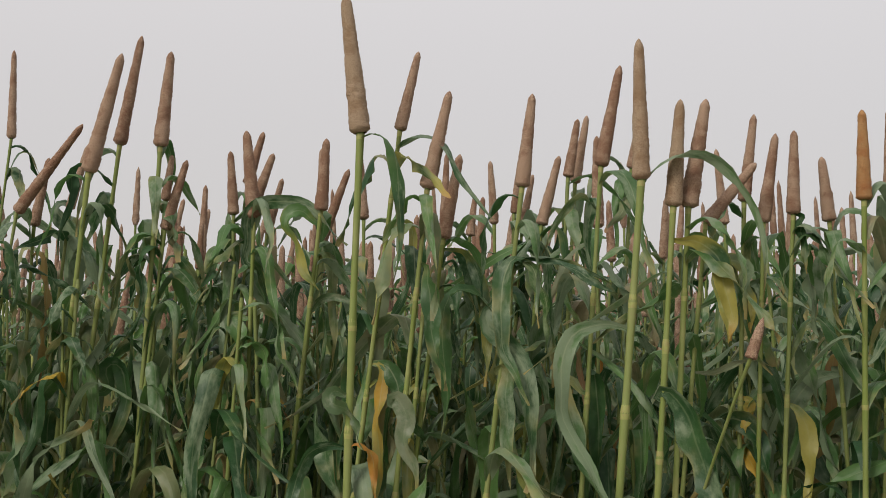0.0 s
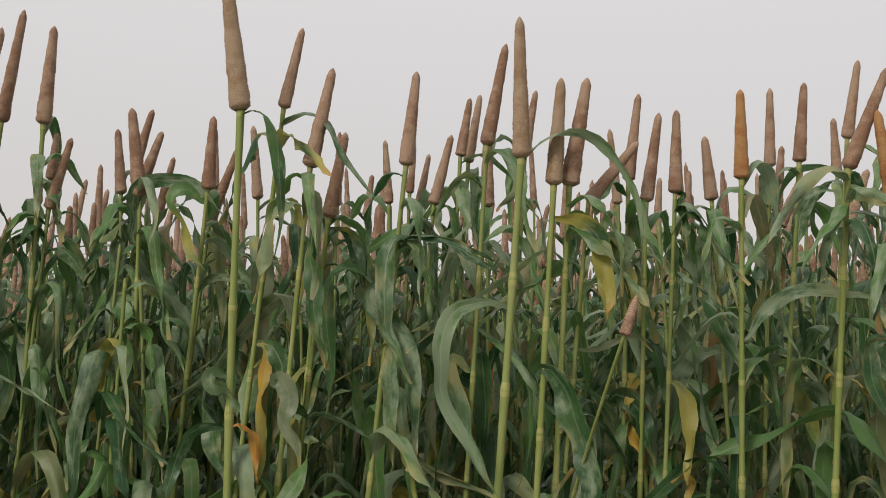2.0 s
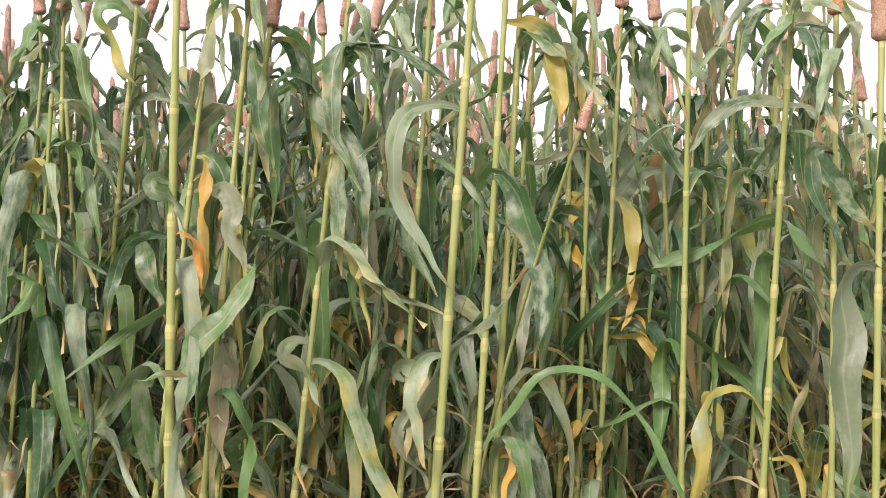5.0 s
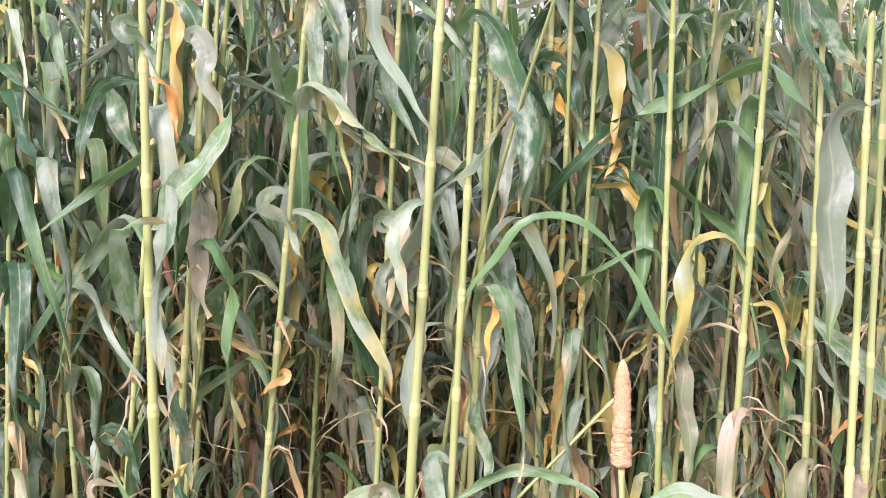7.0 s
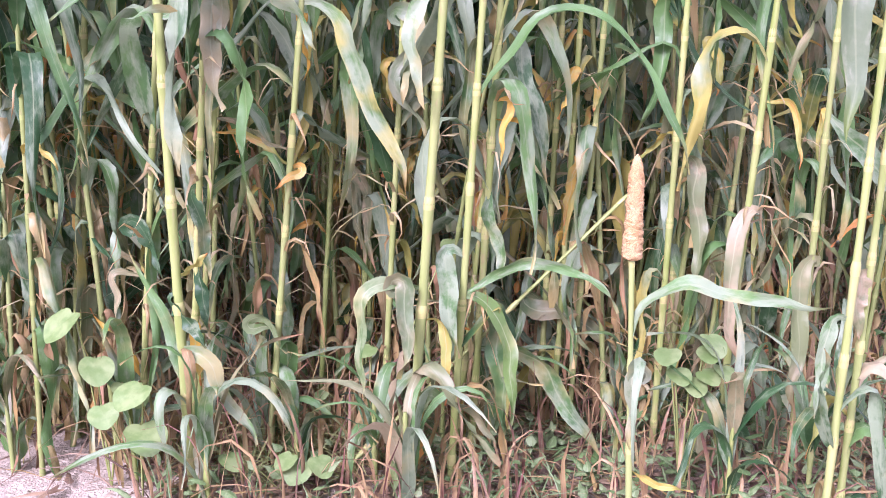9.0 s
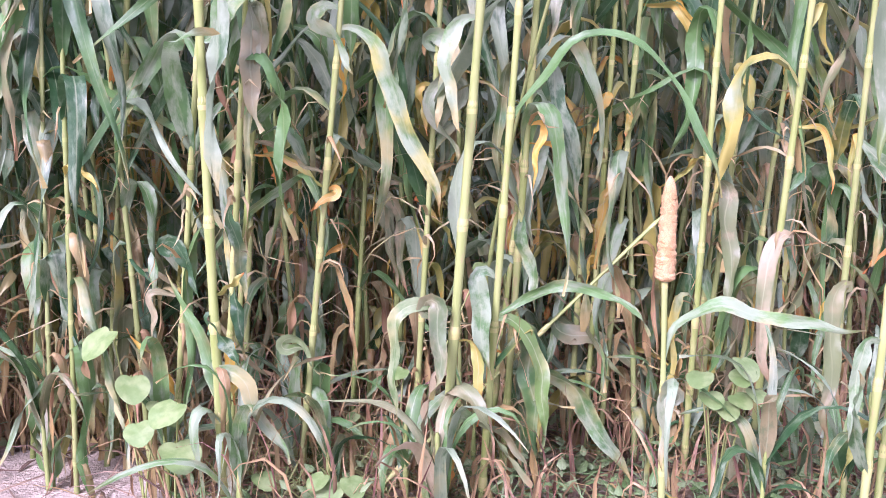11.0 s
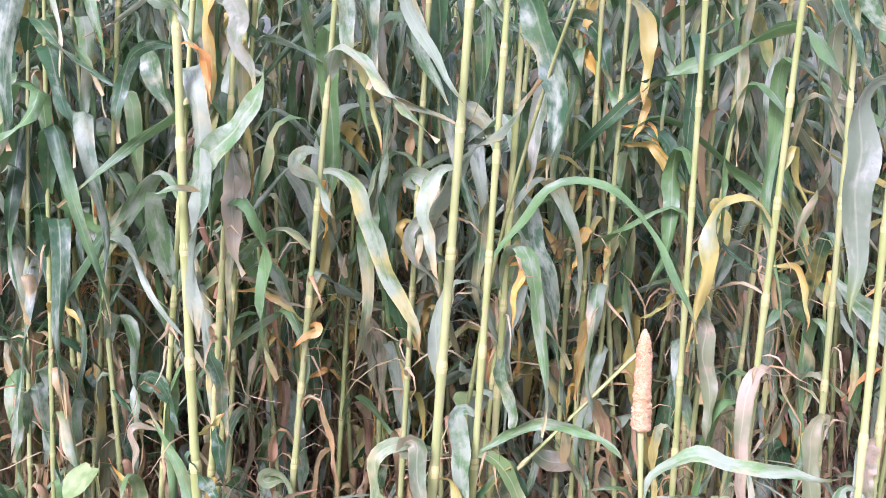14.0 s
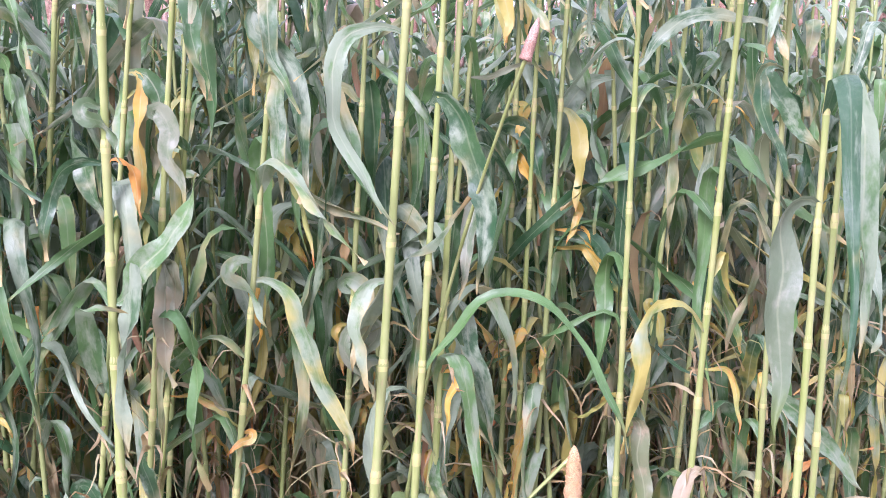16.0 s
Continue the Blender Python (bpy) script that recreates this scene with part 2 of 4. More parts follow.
def leaf_shape(length, width, e0, e1, turn=0.35, soft=0.12, veer=0.0, twist=0.0, fold=0.28, wave=0.10, seed=0, n=16, ragged=0.0, wander=9.0):
    """A ribbon leaf that leaves the origin towards +x, e0 degrees off the vertical, bends over about turn of its
    length and ends at e1 degrees."""
    rs = np.random.RandomState(seed)
    s = np.linspace(0, 1, n + 1)
    over = 1 / (1 + np.exp(-(s - turn) / soft))
    over = (over - over[0]) / (over[-1] - over[0])
    th = np.radians(e0 + (e1 - e0) * over + wander * np.sin(rs.uniform(5, 9) * s + rs.uniform(0, 6)) * s)
    az = np.radians(veer) * s
    tang = np.stack([np.sin(th) * np.cos(az), np.sin(th) * np.sin(az), np.cos(th)], 1)
    sway = np.radians(wander) * 1.6
    tang[:, 0] += sway * np.sin(rs.uniform(5, 11) * s + rs.uniform(0, 6)) * s
    tang[:, 1] += sway * np.sin(rs.uniform(5, 11) * s + rs.uniform(0, 6)) * s
    tang /= np.linalg.norm(tang, axis=1)[:, None]
    mid = np.vstack([[0, 0, 0], np.cumsum((tang[1:] + tang[:-1]) / 2 * (length / n), 0)])
    side0 = np.stack([-np.sin(az), np.cos(az), 0 * s], 1)
    nor0 = np.cross(tang, side0)
    nor0 /= np.linalg.norm(nor0, axis=1)[:, None]
    side0 = np.cross(nor0, tang)
    turn_at = rs.uniform(0.3, 0.75)
    tw = np.radians(twist * (0.35 * s + 0.65 / (1 + np.exp(-(s - turn_at) / 0.07))) + 2 * wander * np.sin(rs.uniform(4, 9) * s + rs.uniform(0, 6)) * s)
    side = side0 * np.cos(tw)[:, None] + nor0 * np.sin(tw)[:, None]
    nor = np.cross(tang, side)
    half = 0.5 * width * np.minimum(0.36 + 4.2 * s, 1.0) * np.clip(1.12 - 1.12 * s ** rs.uniform(1.0, 1.7), 0, 1)
    half = half * (1 + ragged * rs.uniform(-1, 0.2, n + 1))
    p1, p2 = rs.uniform(0, 6.3, 2)
    k1, k2 = rs.uniform(9, 17, 2)
    k3, p3 = rs.uniform(22, 36), rs.uniform(0, 6.3)
    us = np.array([-1, -0.5, 0, 0.5, 1])
    verts, uv = [], []
    for i in range(n + 1):
        for u in us:
            lift = fold * abs(u) * half[i]
            lift += wave * width * u * u * np.sin((k1 if u < 0 else k2) * s[i] + (p1 if u < 0 else p2)) * min(1, 3 * s[i])
            lift += 0.35 * wave * width * u * abs(u) * np.sin(k3 * s[i] + p3)
            verts.append(mid[i] + side[i] * half[i] * u - nor[i] * lift)
            uv.append((0.5 + 0.5 * u, s[i]))
    return np.array(verts), grid_faces(n + 1, 5), np.array(uv)


def stalk_line(h, lean, bow, z):
    """The centre of a stalk at the height z: it leans by lean metres at h and bows by bow metres half way."""
    t = np.asarray(z) / h
    return np.stack([lean[0] * t + bow[0] * 4 * t * (1 - t), lean[1] * t + bow[1] * 4 * t * (1 - t), np.asarray(z) + 0 * t], -1)


def stalk_shape(h, r, lean, bow, nodes, sides=10, foot=-0.03):
    zs = [foot]
    rad = [r * 1.08]
    for a, b in zip([0.0] + nodes, nodes + [h]):
        zs += [a + 0.012, a + (b - a) * 0.35, a + (b - a) * 0.75, b - 0.014, b - 0.003]
        taper = 1.0 - 0.42 * (a / h)
        rad += [r * taper * k for k in (0.94, 0.85, 0.92, 1.02, 1.10)]
    zs, rad = zs + [h + 0.01], rad + [r * 0.5]
    c = stalk_line(h, lean, bow, np.array(zs))
    an = np.linspace(0, 2 * np.pi, sides, endpoint=False)
    v = [p + np.array([np.cos(q) * k, np.sin(q) * k, 0]) for p, k in zip(c, rad) for q in an]
    return np.array(v), grid_faces(len(zs), sides, True)


def stalk_mesh(h, r, lean, bow, nodes, mat, sides=10):
    """A stalk whose swollen joints are paler than the lengths between them."""
    me = mesh_of("stalk", *stalk_shape(h, r, lean, bow, nodes, sides), mat)
    me.materials.append(NODE if mat == STALK else STALK)
    band = np.arange(len(me.polygons)) // sides
    me.polygons.foreach_set("material_index", np.where((band >= 4) & (band % 5 == 4), 1, 0).astype(np.int32))
    return me


def ring_shape(r, sides=10):
    prof = ((0.88, -0.018), (1.00, -0.010), (1.13, -0.003), (1.09, 0.006), (0.90, 0.016))
    an = np.linspace(0, 2 * np.pi, sides, endpoint=False)
    v = [(np.cos(q) * r * k, np.sin(q) * r * k, z) for k, z in prof for q in an]
    return np.array(v), grid_faces(len(prof), sides, True)


def spike_shape(length, r, rings=72, sides=24, rough=0.07, seed=0, bend=0.0, taper=0.53, point=0.065):
    """A candle-shaped seed head on the origin, blunt below, narrowing to a rounded tip."""
    rs = np.random.RandomState(seed)
    t = np.linspace(0, 1, rings)
    k = 1.04 - taper * t ** 1.15
    k *= np.clip(t / 0.02, 0.4, 1) ** 0.6
    k *= np.sqrt(np.clip((1.0 - t) / point, 0.02, 1))
    an = np.linspace(0, 2 * np.pi, sides, endpoint=False)
    v = []
    lump = 1 + 0.022 * np.sin(rs.uniform(0, 6) + 14 * t) + 0.018 * np.sin(rs.uniform(0, 6) + 33 * t)
    for i in range(rings):
        tilt = (i % 2) * np.pi / sides
        for q in an:
            rr = r * k[i] * lump[i] * (1 + rough * rs.uniform(-1, 1))
            v.append((np.cos(q + tilt) * rr + bend * length * t[i] ** 2, np.sin(q + tilt) * rr, length * t[i]))
    v.append((bend * length, 0, length * 1.004))
    f = grid_faces(rings, sides, True)
    last = (rings - 1) * sides
    f += [(last + j, last + (j + 1) % sides, rings * sides) for j in range(sides)]
    return np.array(v), f


RINGS = {}


def node_mesh(r):
    key = round(r, 3)
    if key not in RINGS:
        RINGS[key] = mesh_of("node", *ring_shape(key), NODE)
    return RINGS[key]


def spread_nodes(h, gap=0.2, first=0.09):
    z, out = first, []
    while z < h - gap * 0.7:
        out.append(z)
        z += gap * (0.75 + 0.35 * min(1, z / 0.8))
    return out


def millet(x, y, h, r=0.0125, lean=(0.0, 0.0), bow=(0.0, 0.0), gap=0.2, first=0.09, label="", nodes=None, joints=True):
    """A stalk with its joints, on an Empty at its foot."""
    base = new("millet_plant")
    base.location = (x, y, 0)
    nodes = spread_nodes(h, gap, first) if nodes is None else nodes
    part("stalk", stalk_mesh(h, r, lean, bow, nodes, STALK if joints else STALK_DARKER), base)
    for z in nodes if joints else ():
        part("node", node_mesh(r * (1.0 - 0.42 * z / h)), base, Matrix.Translation(stalk_line(h, lean, bow, z)) @ Vector((lean[0], lean[1], h)).to_track_quat("Z", "Y").to_matrix().to_4x4())
    tagged(base, label or "green pearl millet plant with arching leaves and brown seed spike", "millet plant", "millet plants of the field")
    base["height"], base["lean"], base["bow"] = h, lean, bow
    return base


def leaf(plant, z, az, length, width, e0, e1, turn=0.35, soft=0.12, veer=0.0, twist=0.0, mat=None, seed=None, label="", **kw):
    seed = int(z * 977 + az * 13 + length * 311) % 9973 if seed is None else seed
    v, f, uv = leaf_shape(length, width, e0, e1, turn, soft, veer, twist, seed=seed, **kw)
    me = mesh_of("leaf", v, f, mat or LEAF, uv)
    at = stalk_line(plant["height"], tuple(plant["lean"]), tuple(plant["bow"]), z)
    return part("leaf", me, plant, Matrix.Translation(at) @ Matrix.Rotation(radians(az), 4, "Z"), label)


BENDS = np.array((0.0, 0.10, 0.22, 0.42, 0.70, 1.0))


def frond(plant, z, length, width, bends, roll=20, out=9, mat=None):
    """A leaf that leaves its stalk at the height z and follows its bends: degrees off the vertical at BENDS of its length, positive
    towards +x. roll turns its face away from the path, out leans it towards the path."""
    seed = int(z * 977 + length * 3110 + bends[2] * 7 + bends[4]) % 9973
    rs = np.random.RandomState(seed)
    n = 24
    s = np.linspace(0, 1, n + 1)
    th = np.radians(np.interp(s, BENDS, bends))
    for i in range(1):
        th[1:-1] = (th[:-2] + 2 * th[1:-1] + th[2:]) / 4
    th += np.radians(9) * np.sin(rs.uniform(9, 20) * s + rs.uniform(0, 6)) * np.minimum(1, 4 * s) + np.radians(5) * np.sin(rs.uniform(24, 40) * s + rs.uniform(0, 6))
    o = radians(out)
    tang = np.stack([np.sin(th) * math.cos(o), -math.sin(o) + 0 * s, np.cos(th) * math.cos(o)], 1)
    mid = np.vstack([[0, 0, 0], np.cumsum((tang[1:] + tang[:-1]) / 2 * (length / n), 0)])
    side = np.stack([np.cos(th), 0 * s, -np.sin(th)], 1)
    nor = np.cross(tang, side)
    tw = np.radians(roll + rs.uniform(15, 40) * np.sin(rs.uniform(3, 9) * s + rs.uniform(0, 6)) + rs.choice((-1, 1)) * 50 * np.clip(s - 0.8, 0, 1) / 0.2 * rs.uniform(0, 1))
    side, nor = side * np.cos(tw)[:, None] + nor * np.sin(tw)[:, None], nor * np.cos(tw)[:, None] - side * np.sin(tw)[:, None]
    half = 0.5 * width * np.minimum(0.24 + 4.4 * s ** 1.3, 1.0) * np.clip(1 - np.clip((s - 0.30) / 0.70, 0, 1) ** rs.uniform(1.7, 2.6), 0.02, 1)
    p, k = rs.uniform(0, 6.3, 3), rs.uniform(9, 24, 3)
    fold = rs.uniform(0.10, 0.40)
    verts, uv = [], []
    for i in range(n + 1):
        for u in (-1, -0.5, 0, 0.5, 1):
            lift = fold * abs(u) * half[i] + 0.17 * width * u * u * math.sin(k[0 if u < 0 else 1] * s[i] + p[0 if u < 0 else 1]) * min(1, 3 * s[i])
            nick = 1 - 0.05 * max(0, math.sin(31 * s[i] + p[2] + 2 * u)) * abs(u)
            verts.append(mid[i] + side[i] * half[i] * u * nick - nor[i] * lift)
            uv.append((0.5 + 0.5 * u, s[i]))
    me = mesh_of("leaf", np.array(verts), grid_faces(n + 1, 5), mat or LEAF, np.array(uv))
    at = stalk_line(plant["height"], tuple(plant["lean"]), tuple(plant["bow"]), z)
    return part("leaf", me, plant, Matrix.Translation(at))


def blades(plant, seed, low=0.1, high=0.95, step=0.155, dry_below=0.26, width=(0.030, 0.058), n=17, back=False):
    """Leaves all up a stalk, on alternate sides: dry and hanging below; green, arching and drooping above. back: most grow away from the path."""
    rs = random.Random(seed)
    h = plant["height"]
    az, z = rs.uniform(0, 360), low * h
    while z < high * h:
        t = z / h
        az += 180 + rs.uniform(-60, 60)
        way = rs.uniform(0, 180) if back and rs.random() < 0.8 else az
        dry = rs.random() < (0.60 if t < dry_below else 0.20 if t < dry_below + 0.2 else 0.03)
        pale = not dry and rs.random() < (0.36 if t < 0.55 else 0.17)
        length = (0.36 + 0.24 * math.sin(math.pi * min(1, t * 0.9))) * rs.uniform(0.7, 1.2) * (0.75 if t > 0.86 else 1)
        wide = rs.uniform(*width) * (0.62 if dry else 0.8 if t > 0.86 else 1)
        mat = DRY if dry else rs.choice((TAN, TURNING, YELLOW, YELLOW, YELLOW) if t < 0.55 else (TAN, TAN, TURNING, WAXY, YELLOW)) if pale else LEAF
        wide *= 0.6 if mat == YELLOW else 1
        length = rs.uniform(0.22, 0.46) if dry else rs.uniform(0.14, 0.28) if mat == YELLOW else length
        pose_kind = max(rs.random(), 0.1 if t > 0.75 else 0.0)
        e1 = rs.uniform(30, 80) if pose_kind < 0.08 else rs.uniform(115, 155) if pose_kind < 0.35 else rs.uniform(163, 182)
        turn = rs.uniform(0.4, 0.7) if pose_kind < 0.08 else rs.uniform(0.04, 0.32)
        e1, turn = (rs.uniform(168, 183), rs.uniform(0.03, 0.16)) if dry else (e1, turn)
        leaf(plant, z, way, length, wide, rs.uniform(8, 40), e1, turn, rs.uniform(0.015, 0.06), rs.uniform(-60, 60), rs.choice((-1, 1)) * rs.uniform(10, 150),
             mat, wave=rs.uniform(0.10, 0.34), wander=rs.uniform(4, 15), fold=rs.uniform(0.05, 0.5), ragged=0.25 if dry else 0.06, seed=rs.randrange(9999), n=n)
        z += step * rs.uniform(0.75, 1.25)


def flags(plant, seed, count=2):
    """The last leaves under a head, close below it, arching out and drooping."""
    rs = random.Random(seed)
    h = plant["height"]
    for i in range(count):
        leaf(plant, h - 0.015 - 0.075 * i - rs.uniform(0, 0.03), rs.uniform(0, 360), rs.uniform(0.20, 0.38), rs.uniform(0.030, 0.046), rs.uniform(20, 55), rs.uniform(140, 180), rs.uniform(0.08, 0.32),
             rs.uniform(0.03, 0.10), rs.uniform(-50, 50), rs.uniform(-120, 120), LEAF, seed=rs.randrange(9999), wave=rs.uniform(0.1, 0.3), wander=rs.uniform(4, 12), fold=rs.uniform(0.1, 0.5))


SHRED = leaf_material("shredded_leaf", ((0.23, 0.19, 0.085), (0.14, 0.185, 0.055), (0.29, 0.26, 0.14)), (0.30, 0.20, 0.08), (0.24, 0.16, 0.07), 0.62, True)


def shreds(plant, seed, count=18, low=0.08, high=0.95):
    """Thin torn strips of old leaf that hang round the lower half of a stalk, in one mesh."""
    rs = random.Random(seed)
    h, lean, bow = plant["height"], tuple(plant["lean"]), tuple(plant["bow"])
    vs, fs, us, at = [], [], [], 0
    for i in range(count):
        v, f, uv = leaf_shape(rs.uniform(0.07, 0.26), rs.uniform(0.004, 0.013), rs.uniform(10, 70), rs.uniform(100, 182), rs.uniform(0.1, 0.6), rs.uniform(0.03, 0.1), rs.uniform(-70, 70), rs.uniform(-200, 200), seed=rs.randrange(9999), n=6, wander=18)
        m = np.array(Matrix.Rotation(rs.uniform(0, 6.3), 3, "Z"))
        vs.append(v @ m.T + stalk_line(h, lean, bow, rs.uniform(low, min(high, 0.9 * h))))
        fs += [tuple(k + at for k in q) for q in f]
        us.append(uv)
        at += len(v)
    ob = part("shredded_sheath", mesh_of("shredded_sheath", np.vstack(vs), fs, SHRED, np.vstack(us)), plant)
    return tagged(ob, "old leaf sheath torn into thin tan and green strips", kind="stuff")


def spike(plant, length, r, az=0.0, tilt=0.0, mat=None, seed=0, bend=0.0, label="", **kw):
    me = mesh_of("spike", *spike_shape(length, r, seed=seed, bend=bend, **kw), mat or SPIKE)
    h = plant["height"]
    at = stalk_line(h, tuple(plant["lean"]), tuple(plant["bow"]), h)
    return part("spike", me, plant, Matrix.Translation(at) @ Matrix.Rotation(radians(az), 4, "Z") @ Matrix.Rotation(radians(tilt), 4, "Y"), label)


# ---- ground: one sheet of pale soil out to the horizon ----
def ground_sheet():
    def axis(lo, hi):
        near = np.arange(lo, hi + 0.001, 0.06)
        far = np.array([0.4, 1, 2, 4, 8, 16, 40, 100, 300, 900])
        return np.concatenate([lo - far[::-1], near, hi + far])
    xs, ys = axis(-2.4, 3.0), axis(-1.2, 5.0)
    v = []
    for yy in ys:
        for xx in xs:
            z = 0.018 * noise.noise((xx * 2.1, yy * 2.1, 0)) + 0.010 * noise.noise((xx * 7, yy * 7, 3)) + 0.004 * noise.noise((xx * 19, yy * 19, 5))
            v.append((xx, yy, z if abs(xx) < 6 and abs(yy) < 9 else 0.0))
    ob = new("ground", mesh_of("ground", v, grid_faces(len(ys), len(xs)), SOIL))
    return tagged(ob, "pale dry trodden soil at the field edge", "ground", kind="structure")


ground_sheet()


# ---- the front row, plant by plant ----
# the tall front plants
a = millet(-0.172, 2.25, 2.024, 0.0128, (0.029, -0.15), bow=(-0.010, 0.0), nodes=[0.10, 0.26, 0.47, 0.706, 0.954, 1.17, 1.395, 1.62])
spike(a, 0.308, 0.0217, 0, -7.4, SPIKE_GREY, 1)
b = millet(0.311, 2.20, 1.915, 0.0128, (0.130, -0.15), nodes=[0.09, 0.25, 0.46, 0.70, 0.946, 1.206, 1.447, 1.67])
spike(b, 0.294, 0.0180, 0, -0.6, SPIKE_GREY, 2)
c = millet(0.410, 2.24, 1.867, 0.0102, (0.100, -0.15), nodes=[0.08, 0.24, 0.46, 0.72, 0.93, 1.14, 1.356, 1.58])
spike(c, 0.225, 0.0178, 0, 4.3, SPIKE_GREY, 3)
left = millet(-1.123, 2.70, 2.017, 0.0112, (0.220, -0.2))
spike(left, 0.319, 0.0204, 0, 13.0, SPIKE, 4)
left_back = millet(-1.125, 2.78, 2.106, 0.0102, (0.268, -0.2))
spike(left_back, 0.298, 0.0170, 0, 8.9, SPIKE, 5)
leafy = millet(-0.872, 2.74, 2.092, 0.0104, (0.139, -0.2))
spike(leafy, 0.253, 0.0188, 0, 4.0, SPIKE, 6)
wisp = millet(-1.536, 3.00, 2.218, 0.007, (0.170, 0.0), joints=False)
spike(wisp, 0.279, 0.0135, 0, -1.7, SPIKE, 7)
cone = millet(-0.527, 2.70, 1.899, 0.0093, (0.057, -0.2))
spike(cone, 0.226, 0.0191, 0, -7.0, SPIKE, 8)
slim = millet(-0.507, 2.66, 1.913, 0.0094, (0.214, -0.2))
spike(slim, 0.181, 0.0163, 0, 2.9, SPIKE, 9)
bent = millet(-0.320, 2.42, 2.058, 0.0088, (0.247, -0.2))
spike(bent, 0.185, 0.0141, 0, 12.2, SPIKE, 10)
wide = millet(-0.195, 2.37, 1.917, 0.0092, (0.190, -0.2))
spike(wide, 0.221, 0.0172, 0, 12.0, SPIKE, 11)
pale = millet(-0.196, 2.48, 1.822, 0.0088, (0.219, -0.2))
spike(pale, 0.197, 0.0163, 0, 10.5, SPIKE, 12)
lone = millet(-0.013, 2.39, 1.925, 0.0092, (0.213, -0.2))
spike(lone, 0.208, 0.0163, 0, 6.0, SPIKE, 13)
back_b = millet(0.266, 2.48, 1.988, 0.0088, (0.111, -0.2))
spike(back_b, 0.237, 0.0163, 0, 10.6, SPIKE, 14)
broad = millet(0.467, 2.32, 1.870, 0.01, (0.078, -0.2))
spike(broad, 0.233, 0.0191, 0, 9.8, SPIKE, 15)
cross = millet(0.445, 2.42, 1.851, 0.008, (0.152, -0.2))
spike(cross, 0.172, 0.0153, 0, 39.6, SPIKE, 16)
straight = millet(0.673, 2.53, 1.916, 0.0088, (0.029, -0.2))
spike(straight, 0.204, 0.0142, 0, 7.3, SPIKE, 17)
right_a = millet(0.705, 2.50, 1.864, 0.0084, (0.032, -0.2))
spike(right_a, 0.205, 0.0153, 0, 8.8, SPIKE, 18)
right_b = millet(0.741, 2.48, 1.880, 0.0084, (0.057, -0.2))
spike(right_b, 0.189, 0.0151, 0, 1.8, SPIKE, 19)
young = millet(1.041, 2.56, 1.876, 0.008, (-0.143, -0.2))
spike(young, 0.150, 0.0156, 0, -5.3, SPIKE, 20)
orange = millet(0.929, 2.37, 1.894, 0.0096, (-0.012, -0.2))
spike(orange, 0.194, 0.0155, 0, 0.4, SPIKE_ORANGE, 21)
red = millet(1.008, 2.56, 1.955, 0.008, (0.026, -0.2))
spike(red, 0.185, 0.0131, 0, 1.4, SPIKE, 22)
grey = millet(0.984, 2.48, 1.951, 0.0088, (0.092, -0.2))
spike(grey, 0.182, 0.0145, 0, 5.0, SPIKE, 23)
tall_right = millet(1.102, 2.53, 2.015, 0.008, (0.101, -0.2))
spike(tall_right, 0.186, 0.0136, 0, 9.5, SPIKE, 24)
lean_right = millet(1.068, 2.31, 1.906, 0.0104, (0.054, -0.2), bow=(-0.005, 0.0))
spike(lean_right, 0.233, 0.0162, 0, 22.6, SPIKE, 25)
rust = millet(1.254, 2.30, 1.829, 0.0092, (-0.046, -0.2))
spike(rust, 0.200, 0.0162, 0, -7.8, SPIKE_ORANGE, 26)
# stalks at the right end of the front row
post = millet(1.137, 1.88, 1.722, 0.01, (0.054, 0.0))
spike(post, 0.263, 0.0180, 0, -1.6, SPIKE_GREY, 27)
post_two = millet(1.205, 1.95, 1.690, 0.0095, (0.055, 0.0))
spike(post_two, 0.185, 0.0186, 0, 1.8, SPIKE_GREY, 28)
ear = millet(0.738, 1.90, 0.633, 0.0085, (-0.018, 0.0))
spike(ear, 0.201, 0.0182, 0, 0.8, SPIKE_RIPE, 29, taper=0.34, rough=0.14, point=0.16)
mid = millet(-0.172, 2.62, 1.678, 0.0088, (0.120, 0.0))
# slanting side shoots
bud = millet(0.41, 2.40, 1.555, 0.0062, (0.22, -0.45), bow=(-0.055, 0.11), joints=False)
spike(bud, 0.082, 0.0115, 0, 18.1, SPIKE, 31, taper=0.45, point=0.3)
prop = millet(0.135, 2.30, 0.668, 0.0085, (0.681, 0.0))
# heads behind
h_a = millet(-1.331, 2.53, 1.918, 0.0072, (0.230, 0.0), joints=False)
spike(h_a, 0.283, 0.0154, 0, 35.2, SPIKE, 33)
h_b = millet(-1.120, 2.64, 1.897, 0.008, (0.014, 0.0), joints=False)
spike(h_b, 0.189, 0.0140, 0, 9.6, SPIKE, 34)
h_c = millet(-1.177, 2.70, 1.953, 0.008, (0.141, 0.0), joints=False)
spike(h_c, 0.184, 0.0129, 0, 13.5, SPIKE, 35)
h_d = millet(-0.818, 2.64, 1.967, 0.008, (0.069, 0.0), joints=False)
spike(h_d, 0.124, 0.0126, 0, 6.7, SPIKE, 36)
h_e = millet(-0.881, 2.58, 1.881, 0.008, (0.156, 0.0), joints=False)
spike(h_e, 0.190, 0.0151, 0, 15.5, SPIKE, 37)
h_f = millet(-0.513, 2.64, 1.930, 0.008, (-0.049, 0.0), joints=False)
spike(h_f, 0.171, 0.0147, 0, -4.9, SPIKE, 38)
h_g = millet(-0.714, 2.70, 2.022, 0.008, (0.170, 0.0), joints=False)
spike(h_g, 0.150, 0.0143, 0, 15.7, SPIKE, 39)
